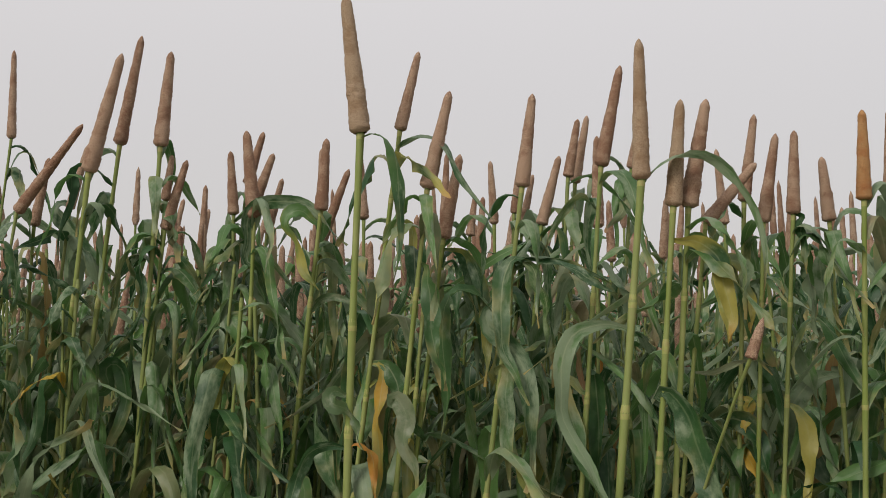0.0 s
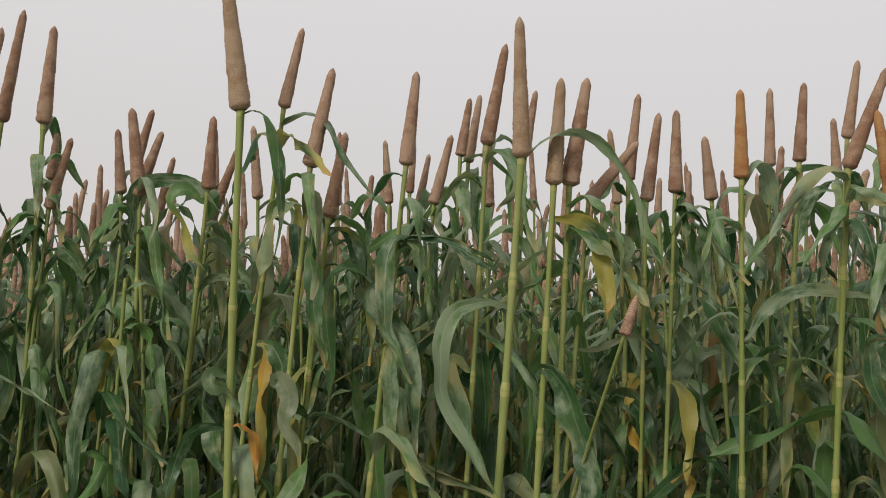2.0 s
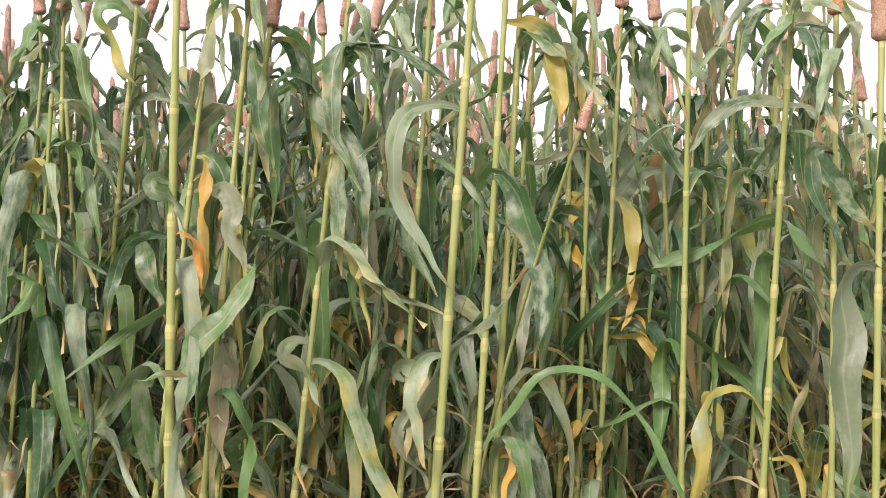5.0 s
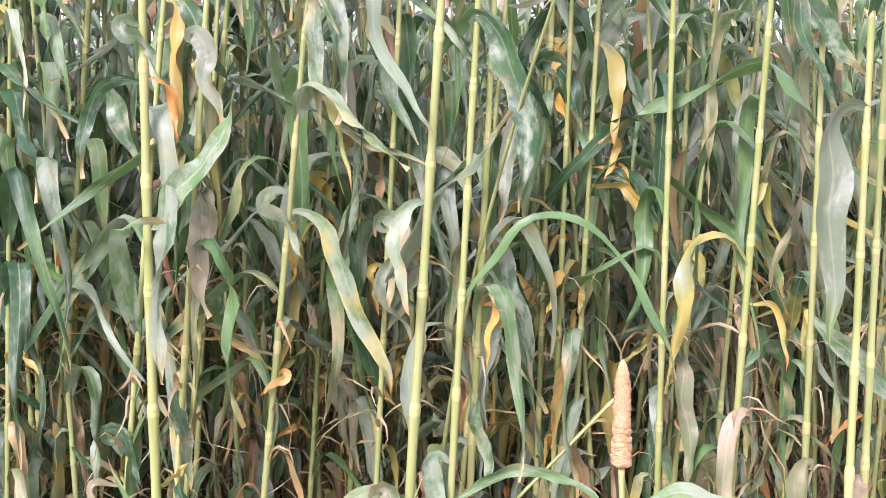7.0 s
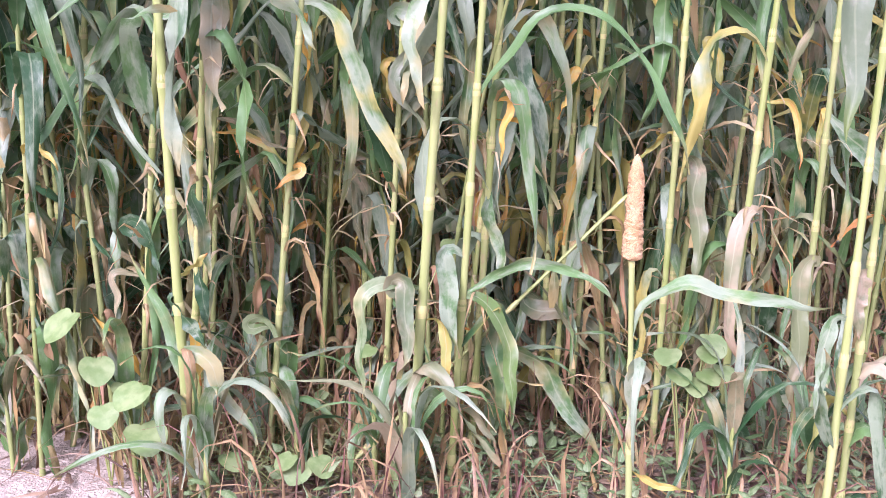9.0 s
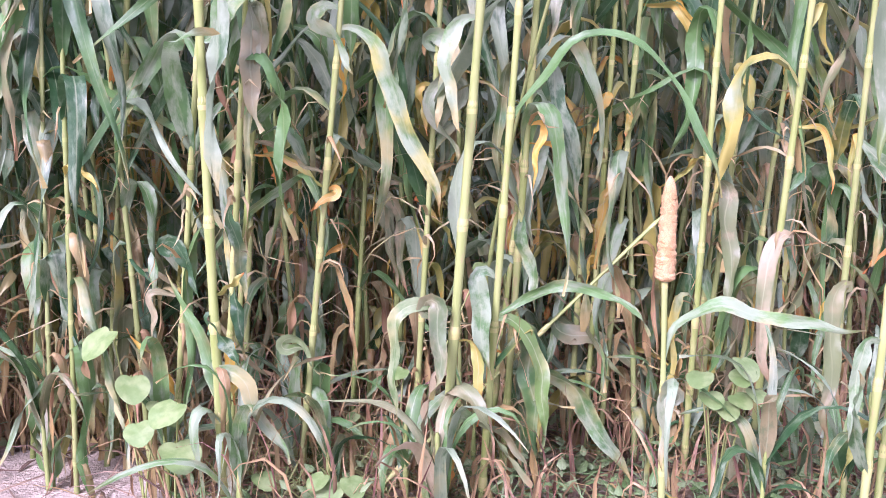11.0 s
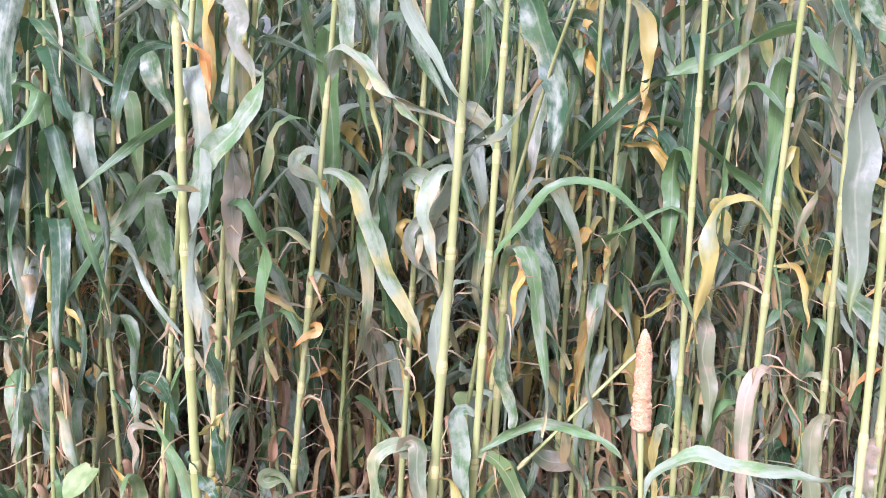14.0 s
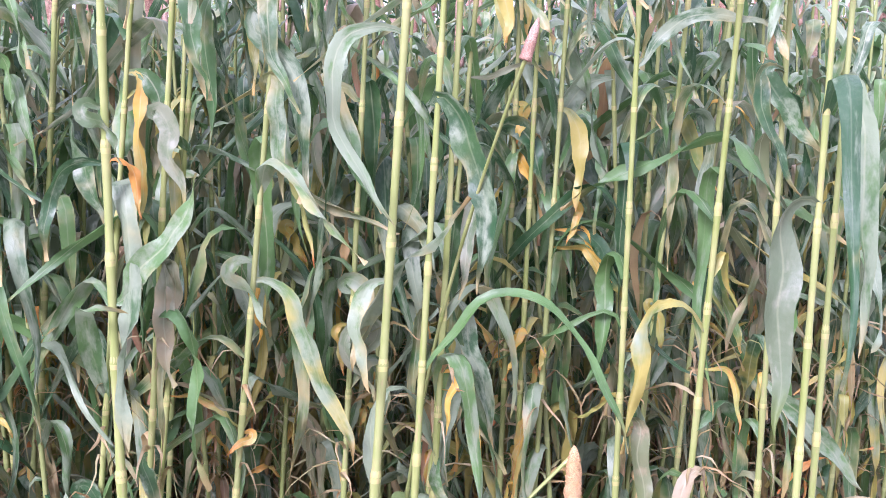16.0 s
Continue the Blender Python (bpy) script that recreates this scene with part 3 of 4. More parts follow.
h_h = millet(-0.715, 2.64, 1.960, 0.008, (0.208, 0.0), joints=False)
spike(h_h, 0.142, 0.0154, 0, 19.5, SPIKE, 40)
h_i = millet(-0.654, 2.81, 1.901, 0.008, (0.142, 0.0), joints=False)
spike(h_i, 0.162, 0.0134, 0, 13.9, SPIKE, 41)
h_j = millet(-0.373, 2.92, 1.990, 0.0072, (-0.010, 0.0), joints=False)
spike(h_j, 0.176, 0.0124, 0, -1.0, SPIKE, 42)
h_k = millet(-0.513, 2.58, 1.844, 0.008, (0.197, 0.0), joints=False)
spike(h_k, 0.208, 0.0144, 0, 19.6, SPIKE, 43)
h_l = millet(-0.024, 2.70, 1.908, 0.008, (0.016, 0.0), joints=False)
spike(h_l, 0.199, 0.0122, 0, 1.6, SPIKE, 44)
h_m = millet(0.166, 2.81, 1.931, 0.008, (-0.043, 0.0), joints=False)
spike(h_m, 0.177, 0.0127, 0, -4.2, SPIKE, 45)
h_n = millet(0.121, 2.86, 1.968, 0.008, (0.056, 0.0), joints=False)
spike(h_n, 0.136, 0.0114, 0, 5.4, SPIKE, 46)
h_o = millet(-0.022, 2.97, 1.918, 0.0072, (0.070, 0.0), joints=False)
spike(h_o, 0.121, 0.0126, 0, 7.0, SPIKE, 47)
h_p = millet(0.084, 2.92, 1.936, 0.0072, (0.115, 0.0), joints=False)
spike(h_p, 0.157, 0.0124, 0, 11.2, SPIKE, 48)
h_q = millet(0.108, 2.64, 1.905, 0.008, (0.142, 0.0), joints=False)
spike(h_q, 0.187, 0.0154, 0, 14.0, SPIKE, 49)
h_r = millet(0.217, 2.64, 2.031, 0.008, (0.101, 0.0), joints=False)
spike(h_r, 0.155, 0.0140, 0, 9.4, SPIKE, 50)
h_s = millet(0.233, 2.70, 2.026, 0.008, (0.106, 0.0), joints=False)
spike(h_s, 0.185, 0.0143, 0, 9.9, SPIKE, 51)
h_t = millet(0.389, 2.53, 1.883, 0.008, (-0.003, 0.0), joints=False)
spike(h_t, 0.231, 0.0161, 0, -0.3, SPIKE, 52)
h_u = millet(0.385, 2.81, 2.086, 0.008, (0.113, 0.0), joints=False)
spike(h_u, 0.165, 0.0141, 0, 10.2, SPIKE, 53)
h_v = millet(0.814, 2.86, 1.939, 0.008, (-0.057, 0.0), joints=False)
spike(h_v, 0.213, 0.0137, 0, -5.6, SPIKE, 54)
h_w = millet(0.842, 2.97, 1.857, 0.0072, (0.041, 0.0), joints=False)
spike(h_w, 0.176, 0.0134, 0, 4.2, SPIKE, 55)
h_x = millet(1.124, 2.81, 1.910, 0.008, (0.058, 0.0), joints=False)
spike(h_x, 0.185, 0.0149, 0, 5.8, SPIKE, 56)
h_y = millet(0.933, 2.70, 1.858, 0.008, (0.223, 0.0), joints=False)
spike(h_y, 0.132, 0.0157, 0, 24.8, SPIKE, 57)
h_z = millet(1.372, 2.81, 2.019, 0.008, (-0.023, 0.0), joints=False)
spike(h_z, 0.153, 0.0141, 0, -2.2, SPIKE, 58)
k_a = millet(1.079, 2.61, 1.820, 0.008, (0.210, 0.0), joints=False)
spike(k_a, 0.186, 0.0173, 0, 21.0, SPIKE, 59)
k_b = millet(1.546, 2.81, 2.082, 0.008, (-0.036, 0.0), joints=False)
spike(k_b, 0.165, 0.0134, 0, -3.3, SPIKE, 60)
k_c = millet(1.088, 2.97, 1.891, 0.0072, (-0.009, 0.0), joints=False)
spike(k_c, 0.164, 0.0110, 0, -0.9, SPIKE, 61)
k_d = millet(-0.199, 2.86, 1.950, 0.008, (-0.049, 0.0), joints=False)
spike(k_d, 0.209, 0.0152, 0, -4.8, SPIKE, 62)
k_e = millet(-0.820, 2.92, 1.825, 0.008, (0.019, 0.0), joints=False)
spike(k_e, 0.113, 0.0139, 0, 1.9, SPIKE, 63)
k_f = millet(-0.800, 3.08, 1.826, 0.008, (0.013, 0.0), joints=False)
spike(k_f, 0.145, 0.0123, 0, 1.3, SPIKE, 64)
# leaves of the front plants
leaf(leafy, 2.009, 276, 0.237, 0.037, 55, 165, 0.09, 0.06, 46, 13, wander=4, wave=0.2)
leaf(a, 2.016, 344, 0.378, 0.040, 57, 182, 0.05, 0.11, -3, 72, wander=4, wave=0.2)
leaf(wide, 1.885, 271, 0.259, 0.033, 31, 148, 0.12, 0.04, 35, 19, wander=4, wave=0.2)
leaf(pale, 1.757, 41, 0.396, 0.042, 2, 175, 0.16, 0.08, 2, -61, wander=4, wave=0.2)
leaf(lone, 1.737, 351, 0.257, 0.031, 16, 114, 0.11, 0.12, 41, -87, wander=4, wave=0.2)
leaf(b, 1.903, 12, 0.507, 0.033, 30, 179, 0.28, 0.14, -36, -99, wander=4, wave=0.2)
leaf(young, 1.782, 251, 0.424, 0.036, 3, 140, 0.19, 0.04, 32, 22, wander=4, wave=0.2)
leaf(lean_right, 1.831, 293, 0.162, 0.031, 24, 120, 0.25, 0.04, 30, 99, wander=4, wave=0.2)
leaf(ear, 0.356, 280, 0.386, 0.028, 8, 177, 0.41, 0.16, -56, -6, wander=4, wave=0.2)
leaf(prop, 0.551, 48, 0.347, 0.043, 15, 157, 0.06, 0.06, -8, -45, mat=DRY, wander=4, wave=0.2)
leaf(post, 1.459, 263, 0.725, 0.046, 34, 150, 0.17, 0.04, -31, 4, wander=4, wave=0.2)
leaf(a, 1.363, 12, 0.165, 0.030, 35, 175, 0.10, 0.12, -7, 100, mat=YELLOW, wander=4, wave=0.2)
leaf(lone, 1.322, 337, 0.285, 0.031, 39, 168, 0.19, 0.08, -26, 56, mat=YELLOW, wander=4, wave=0.2)
frond(cone, 1.78, 0.46, 0.041, (-82, 30, -5, 68, 129, 138), 30, 9, LEAF)
frond(h_g, 1.96, 0.56, 0.046, (172, 171, 168, 146, 141, 148), -15, 9, LEAF)
frond(slim, 1.88, 0.31, 0.041, (-72, -34, -97, -217, -197, -223), 20, 9, TURNING)
frond(slim, 1.66, 0.16, 0.021, (43, 44, 26, 93, 106, 112), 20, 9, WAXY)
frond(a, 1.47, 0.20, 0.035, (-95, -38, -148, -274, -190, -201), 20, 14, WAXY)
frond(slim, 1.45, 0.32, 0.057, (80, 100, 182, 163, 161, 158), 35, 9, LEAF)
frond(a, 1.36, 0.27, 0.033, (-80, -73, -121, -152, -177, -180), -30, 9, LEAF)
frond(a, 1.08, 0.34, 0.055, (103, 35, 18, 56, 25, 18), -25, 9, LEAF)
frond(wide, 1.44, 0.27, 0.043, (-63, -84, 139, 187, 154, 174), 15, 9, WAXY)
frond(bent, 1.54, 0.35, 0.032, (63, 174, 185, 174, 184, 181), 20, 9, YELLOW)
frond(wide, 1.75, 0.30, 0.042, (33, 201, 169, 169, 170, 167), 10, 9, LEAF)
frond(pale, 1.80, 0.37, 0.032, (102, 89, 172, 158, 180, 190), 20, 9, TURNING)
frond(lone, 1.76, 0.41, 0.043, (188, -5, -180, -168, -202, -206), 25, 9, LEAF)
frond(lone, 1.76, 0.24, 0.029, (76, 98, 156, 159, 183, 185), 20, 9, FRESH)
frond(lone, 1.77, 0.24, 0.030, (94, 96, 99, 110, 118, 119), -35, 9, LEAF)
frond(b, 1.61, 0.52, 0.038, (-65, -87, -132, -181, -208, -215), -25, 9, LEAF)
frond(lone, 1.52, 0.31, 0.037, (-134, 75, 208, 167, 182, 177), 5, 9, LEAF)
frond(lone, 1.66, 0.48, 0.044, (-28, -140, -228, -209, -179, -167), -10, 9, LEAF)
frond(pale, 1.68, 0.23, 0.046, (-26, -206, -199, -185, -186, -180), 20, 9, LEAF)
frond(h_r, 1.22, 0.56, 0.053, (-71, -88, -116, -176, -192, -202), 30, 9, LEAF)
frond(lone, 1.10, 0.49, 0.044, (75, 114, 172, 157, 157, 167), 15, 9, TURNING)
frond(h_l, 1.07, 0.36, 0.042, (100, 132, 155, 161, 170, 175), -10, 9, LEAF)
frond(c, 1.47, 0.47, 0.059, (-99, 128, 146, 169, 180, 193), 20, 9, LEAF)
frond(cross, 1.36, 0.35, 0.040, (60, 127, 209, 189, 194, 186), 10, 14, WAXY)
frond(c, 0.91, 0.70, 0.031, (31, 34, 42, 97, 163, 161), -35, 12, LEAF)
frond(h_r, 1.21, 0.20, 0.037, (-99, -101, 79, 134, 129, 124), 20, 9, WAXY)
frond(b, 1.12, 0.27, 0.037, (-62, -109, -164, -171, -189, -205), 20, 9, LEAF)
frond(h_n, 1.18, 0.18, 0.027, (155, 155, 155, 155, 157, 156), 20, 9, YELLOW)
frond(cross, 0.96, 0.39, 0.052, (50, 142, 207, 193, 190, 165), 10, 9, LEAF)
frond(wide, 1.14, 0.18, 0.040, (49, 38, 183, 176, 191, 194), 20, 9, WAXY)
frond(h_q, 0.68, 0.23, 0.034, (96, 97, 166, 164, 178, 175), 20, 9, TAN)
frond(pale, 0.85, 0.20, 0.020, (87, 85, 122, 125, 116, 118), 20, 9, TAN)
frond(red, 1.50, 0.31, 0.037, (105, 53, 193, 161, 153, 148), 20, 9, TURNING)
frond(rust, 1.54, 0.27, 0.047, (-66, -53, -199, -209, -220, -218), 25, 9, LEAF)
frond(rust, 1.54, 0.34, 0.035, (-64, -70, -189, -189, -205, -211), -20, 9, LEAF)
frond(post_two, 1.52, 0.60, 0.054, (-139, 192, 166, 178, 186, 188), 10, 9, LEAF)
frond(rust, 0.86, 0.34, 0.050, (136, 135, 134, 140, 142, 144), -15, 9, LEAF)
frond(right_b, 1.17, 0.57, 0.033, (92, 94, 153, 156, 138, 93), -30, 9, LEAF)
frond(tall_right, 1.10, 0.27, 0.037, (10, 148, 172, 155, 165, 157), 20, 9, TURNING)
frond(k_a, 0.73, 0.18, 0.040, (-49, -77, -179, -153, -164, -162), 20, 9, TAN)
frond(red, 1.79, 0.29, 0.023, (110, 7, -19, 21, 66, 143), 30, 9, LEAF)
frond(tall_right, 1.91, 0.11, 0.033, (122, 122, 123, 121, 114, 116), 30, 9, LEAF)
frond(grey, 1.75, 0.20, 0.035, (9, 6, 16, 6, 56, 107), -20, 9, LEAF)
frond(orange, 1.55, 0.35, 0.032, (71, 20, 30, 77, 96, 137), -25, 9, LEAF)
frond(c, 1.80, 0.28, 0.042, (101, 81, 124, 165, 172, 180), 20, 9, TURNING)
frond(cross, 1.77, 0.24, 0.042, (95, 92, 72, 177, 175, 183), 20, 9, TURNING)
frond(right_b, 1.87, 0.16, 0.029, (0, 87, 204, 170, 179, 176), 30, 9, LEAF)
frond(young, 1.53, 0.30, 0.046, (-98, -85, -127, -154, -173, -178), -10, 9, LEAF)
frond(right_b, 1.46, 0.25, 0.038, (86, 141, 170, 175, 189, 189), 20, 9, TURNING)
frond(right_b, 1.19, 0.31, 0.033, (92, 80, 109, 163, 154, 155), 20, 9, TURNING)
frond(right_b, 1.19, 0.21, 0.017, (96, 95, 78, 160, 149, 149), 20, 9, YELLOW)
frond(h_l, 0.47, 0.38, 0.051, (-112, 92, 171, 163, 180, 185), 10, 9, LEAF)
frond(c, 0.46, 0.38, 0.038, (-62, 117, 126, 166, 179, 187), -15, 9, FRESH)
frond(b, 0.50, 0.34, 0.043, (-60, -112, -35, 186, 177, 200), 20, 9, WAXY)
frond(b, 0.51, 0.36, 0.033, (-71, -67, -82, -170, -180, -184), 20, 9, FRESH)
frond(b, 0.23, 0.23, 0.031, (67, 61, 72, 115, 143, 151), 20, 9, WAXY)
frond(mid, 0.03, 0.39, 0.025, (95, 66, 24, 57, 82, 111), 20, 9, WAXY)
frond(a, 0.50, 0.15, 0.039, (-55, -150, -241, -209, -215, -212), 20, 9, LEAF)
frond(mid, 0.30, 0.31, 0.057, (47, 145, 228, 186, 195, 198), 30, 9, LEAF)
frond(a, 0.39, 0.32, 0.038, (-28, -267, -252, -199, -211, -212), -25, 9, LEAF)
frond(slim, 0.58, 0.28, 0.043, (95, 100, 76, 132, 162, 154), 20, 9, WAXY)
frond(wide, 0.72, 0.23, 0.035, (-65, -183, -203, -189, -186, -183), -20, 9, LEAF)
frond(ear, 0.47, 0.46, 0.036, (3, 13, 56, 104, 102, 91), -40, 4, LEAF)
frond(c, 0.48, 0.40, 0.028, (54, 50, 62, 85, 120, 150), -20, 9, LEAF)
frond(straight, 0.37, 0.38, 0.050, (-77, -18, -214, -276, -222, -241), -20, 9, WAXY)
frond(rust, 0.03, 0.44, 0.056, (-139, -189, -82, 28, -16, -4), 20, 9, WAXY)
frond(rust, 0.51, 0.45, 0.045, (121, -102, -167, -189, -165, -196), 20, 9, TAN)
frond(lean_right, 0.63, 0.48, 0.039, (169, -5, -177, -160, -189, -207), 20, 9, TAN)
frond(ear, 0.38, 0.23, 0.029, (37, 100, -45, -203, -162, -183), 20, 9, WAXY)
frond(grey, 0.05, 0.32, 0.020, (47, 40, 46, 109, 142, 142), 20, 9, WAXY)
frond(young, 0.09, 0.35, 0.024, (86, 61, 47, 139, 151, 161), 20, 9, FRESH)
frond(orange, 0.75, 0.35, 0.046, (28, 104, 195, 169, 182, 183), 20, 9, TAN)
frond(h_j, 1.49, 0.45, 0.059, (77, 193, 190, 164, 155, 166), 30, 9, LEAF)
frond(h_q, 1.17, 0.14, 0.034, (-82, -32, -163, -235, -193, -215), 20, 9, YELLOW)
frond(h_l, 0.39, 0.22, 0.038, (-38, -122, -184, -161, -189, -187), 20, 9, FRESH)
frond(lone, 0.37, 0.23, 0.028, (-78, -59, -124, 62, 173, 132), 20, 9, FRESH)
frond(b, 0.21, 0.19, 0.039, (-121, -130, -168, -169, -173, -171), 20, 9, FRESH)
frond(b, 0.23, 0.21, 0.033, (68, 87, 49, -139, -150, -171), 20, 9, FRESH)
frond(back_b, 0.22, 0.37, 0.026, (41, 223, 234, 215, 193, 183), 20, 9, DRY)
frond(lone, 0.19, 0.16, 0.020, (-112, -21, 141, 136, 168, 164), 20, 9, TURNING)
frond(broad, 0.33, 0.43, 0.053, (95, 84, 108, 153, 148, 140), 20, 9, LEAF)
frond(broad, 0.41, 0.32, 0.052, (77, 143, 188, 167, 181, 184), 15, 9, LEAF)
frond(h_y, 0.31, 0.36, 0.051, (134, 150, 171, 167, 172, 178), 20, 9, LEAF)
frond(lean_right, 0.18, 0.30, 0.035, (30, -145, -243, -207, -211, -197), 20, 9, LEAF)
frond(lean_right, 0.18, 0.29, 0.035, (-25, -122, -172, -164, -174, -167), 20, 9, TAN)
frond(ear, 0.20, 0.14, 0.016, (123, 121, 130, 112, 95, 103), 20, 9, YELLOW)
frond(post_two, 0.57, 0.16, 0.039, (-8, -100, -191, -158, -190, -183), 20, 9, TAN)
frond(post, 0.50, 0.24, 0.033, (-50, -77, -164, -172, -174, -165), 20, 9, LEAF)
frond(slim, 0.52, 0.29, 0.043, (79, 80, 180, 170, 174, 176), 20, 9, LEAF)
frond(bent, 0.61, 0.24, 0.036, (-71, -125, -28, 159, 153, 181), 20, 9, LEAF)
frond(wide, 0.55, 0.18, 0.031, (173, 173, 173, 173, 173, 173), 25, 9, LEAF)
frond(h_m, 0.24, 0.35, 0.040, (31, 46, -16, 152, 190, 157), 20, 9, TURNING)
frond(lone, 1.14, 0.22, 0.035, (-58, -76, -131, -246, -202, -202), 20, 9, LEAF)
frond(back_b, 1.05, 0.30, 0.042, (-93, -41, 91, 189, 192, 189), 20, 9, LEAF)
frond(broad, 0.71, 0.23, 0.034, (179, 182, 175, 156, 178, 176), 20, 9, LEAF)
frond(c, 0.57, 0.29, 0.043, (-69, -32, -184, -189, -184, -197), 15, 9, LEAF)
frond(cross, 1.04, 0.37, 0.041, (78, 136, 186, 163, 165, 179), -20, 9, LEAF)
frond(back_b, 0.86, 0.42, 0.036, (69, 0, 79, -113, -228, -169), 20, 9, WAXY)
frond(h_l, 1.10, 0.37, 0.046, (87, 119, 147, 152, 164, 169), -15, 9, LEAF)
frond(h_r, 0.71, 0.35, 0.034, (-71, -91, -232, -186, -183, -186), 20, 9, TAN)
frond(wide, 1.16, 0.28, 0.045, (149, 170, 174, 190, 180, 141), 20, 9, WAXY)
frond(back_b, 1.48, 0.36, 0.040, (-96, -2, -189, -194, -199, -217), -15, 9, LEAF)
frond(bent, 1.31, 0.19, 0.022, (84, 85, 170, 168, 175, 181), 20, 9, YELLOW)
frond(cone, 1.00, 0.16, 0.021, (62, 153, 210, 187, 193, 187), 20, 9, YELLOW)
frond(right_b, 1.25, 0.16, 0.022, (94, 106, 51, 187, 206, 209), 20, 9, YELLOW)
frond(right_b, 1.15, 0.23, 0.025, (96, 97, 80, 147, 161, 157), 20, 9, YELLOW)
frond(right_a, 0.74, 0.18, 0.026, (57, 162, 215, 186, 196, 191), 20, 9, YELLOW)
frond(grey, 1.01, 0.16, 0.028, (-55, -97, -239, -200, -183, -158), 20, 9, YELLOW)
frond(lean_right, 0.89, 0.21, 0.018, (97, 90, 87, 177, 172, 183), 20, 9, YELLOW)
frond(a, 0.54, 0.09, 0.024, (59, 59, 62, 50, 49, 50), 20, 9, YELLOW)
frond(pale, 0.82, 0.21, 0.020, (92, 91, 89, 117, 136, 124), 20, 9, YELLOW)
frond(lone, 0.75, 0.11, 0.022, (92, 44, 137, 256, 227, 246), 20, 9, YELLOW)
frond(broad, 0.90, 0.18, 0.018, (94, 51, 182, 208, 182, 187), 20, 9, YELLOW)
frond(right_b, 0.92, 0.07, 0.017, (-169, -169, -169, -169, -169, -169), 20, 9, YELLOW)
frond(back_b, 0.97, 0.15, 0.020, (-88, -51, -124, -213, -180, -187), 20, 9, YELLOW)
frond(slim, 0.88, 0.13, 0.024, (91, 96, 78, 106, 148, 154), 20, 9, YELLOW)
frond(straight, 1.47, 0.11, 0.028, (46, 99, 174, 198, 196, 195), 20, 9, YELLOW)
frond(b, 0.44, 0.23, 0.025, (88, 71, 174, 173, 181, 188), 20, 9, YELLOW)
frond(h_q, 0.71, 0.32, 0.025, (85, 115, 174, 171, 177, 178), 20, 9, TAN)
frond(slim, 0.41, 0.27, 0.028, (92, 67, 136, 182, 175, 195), 20, 9, TAN)
frond(h_m, 0.34, 0.17, 0.027, (64, 123, 183, 165, 179, 173), 20, 9, TURNING)
frond(broad, 0.86, 0.22, 0.018, (98, 86, 94, 185, 165, 174), 20, 9, YELLOW)
frond(tall_right, 0.49, 0.18, 0.023, (-166, -164, -173, -172, -185, -187), 20, 9, YELLOW)
frond(h_g, 0.31, 0.25, 0.022, (80, 83, 159, 176, 196, 206), 20, 9, DRY)
frond(h_i, 0.33, 0.22, 0.023, (-169, -166, -179, -176, -198, -219), 20, 9, DRY)
frond(bent, 0.50, 0.23, 0.017, (-82, -80, -51, -207, -167, -178), 20, 9, TAN)
frond(h_c, 1.95, 0.36, 0.056, (24, -121, -226, -220, -227, -245), 25, 9, LEAF)
frond(k_e, 1.62, 0.53, 0.044, (130, -14, 188, 169, 189, 195), 20, 9, TURNING)
frond(bent, 1.47, 0.21, 0.046, (139, 4, 151, 178, 168, 181), 20, 9, WAXY)
frond(bent, 1.54, 0.24, 0.042, (81, 100, 154, 159, 148, 150), 25, 9, LEAF)
frond(straight, 1.41, 0.26, 0.052, (-106, -98, 107, 131, 176, 174), 25, 9, LEAF)
frond(cross, 1.53, 0.17, 0.016, (92, 97, 89, 50, 88, 116), 20, 9, WAXY)
frond(left_back, 1.46, 0.43, 0.046, (90, 109, -61, 158, 198, 194), 20, 9, LEAF)
frond(cone, 1.65, 0.29, 0.045, (-109, -34, -228, -190, -182, -174), 20, 9, LEAF)
frond(broad, 1.80, 0.27, 0.040, (6, 118, 159, 166, 176, 184), 20, 9, TURNING)
frond(young, 1.80, 0.23, 0.036, (-75, -119, -193, -182, -199, -206), 20, 9, LEAF)
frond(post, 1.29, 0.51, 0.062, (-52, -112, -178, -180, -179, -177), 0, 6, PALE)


# fuller foliage for the row and for the heads that stand behind it
ROW = [left, left_back, leafy, cone, slim, bent, wide, pale, lone, back_b, broad, cross, straight, right_a, right_b, young, orange, red, grey, tall_right, lean_right, rust, mid]
BEHIND = [wisp, h_a, h_b, h_c, h_d, h_e, h_f, h_g, h_h, h_i, h_j, h_k, h_l, h_m, h_n, h_o, h_p, h_q, h_r, h_s, h_t, h_u, h_v, h_w, h_x, h_y, h_z, k_a, k_b, k_c, k_d, k_e, k_f]
for i, p in enumerate(ROW):
    blades(p, 300 + i, 0.06, 0.97, 0.115, n=18, back=True)
    shreds(p, 1300 + i)
    flags(p, 1700 + i)
for i, p in enumerate(BEHIND):
    blades(p, 400 + i, 0.07, 0.97, 0.09)
    shreds(p, 1400 + i)
    flags(p, 1800 + i)
for i, p in enumerate((a, b, c, post, post_two)):
    blades(p, 500 + i, 0.03, 0.22, 0.08, 0.08)


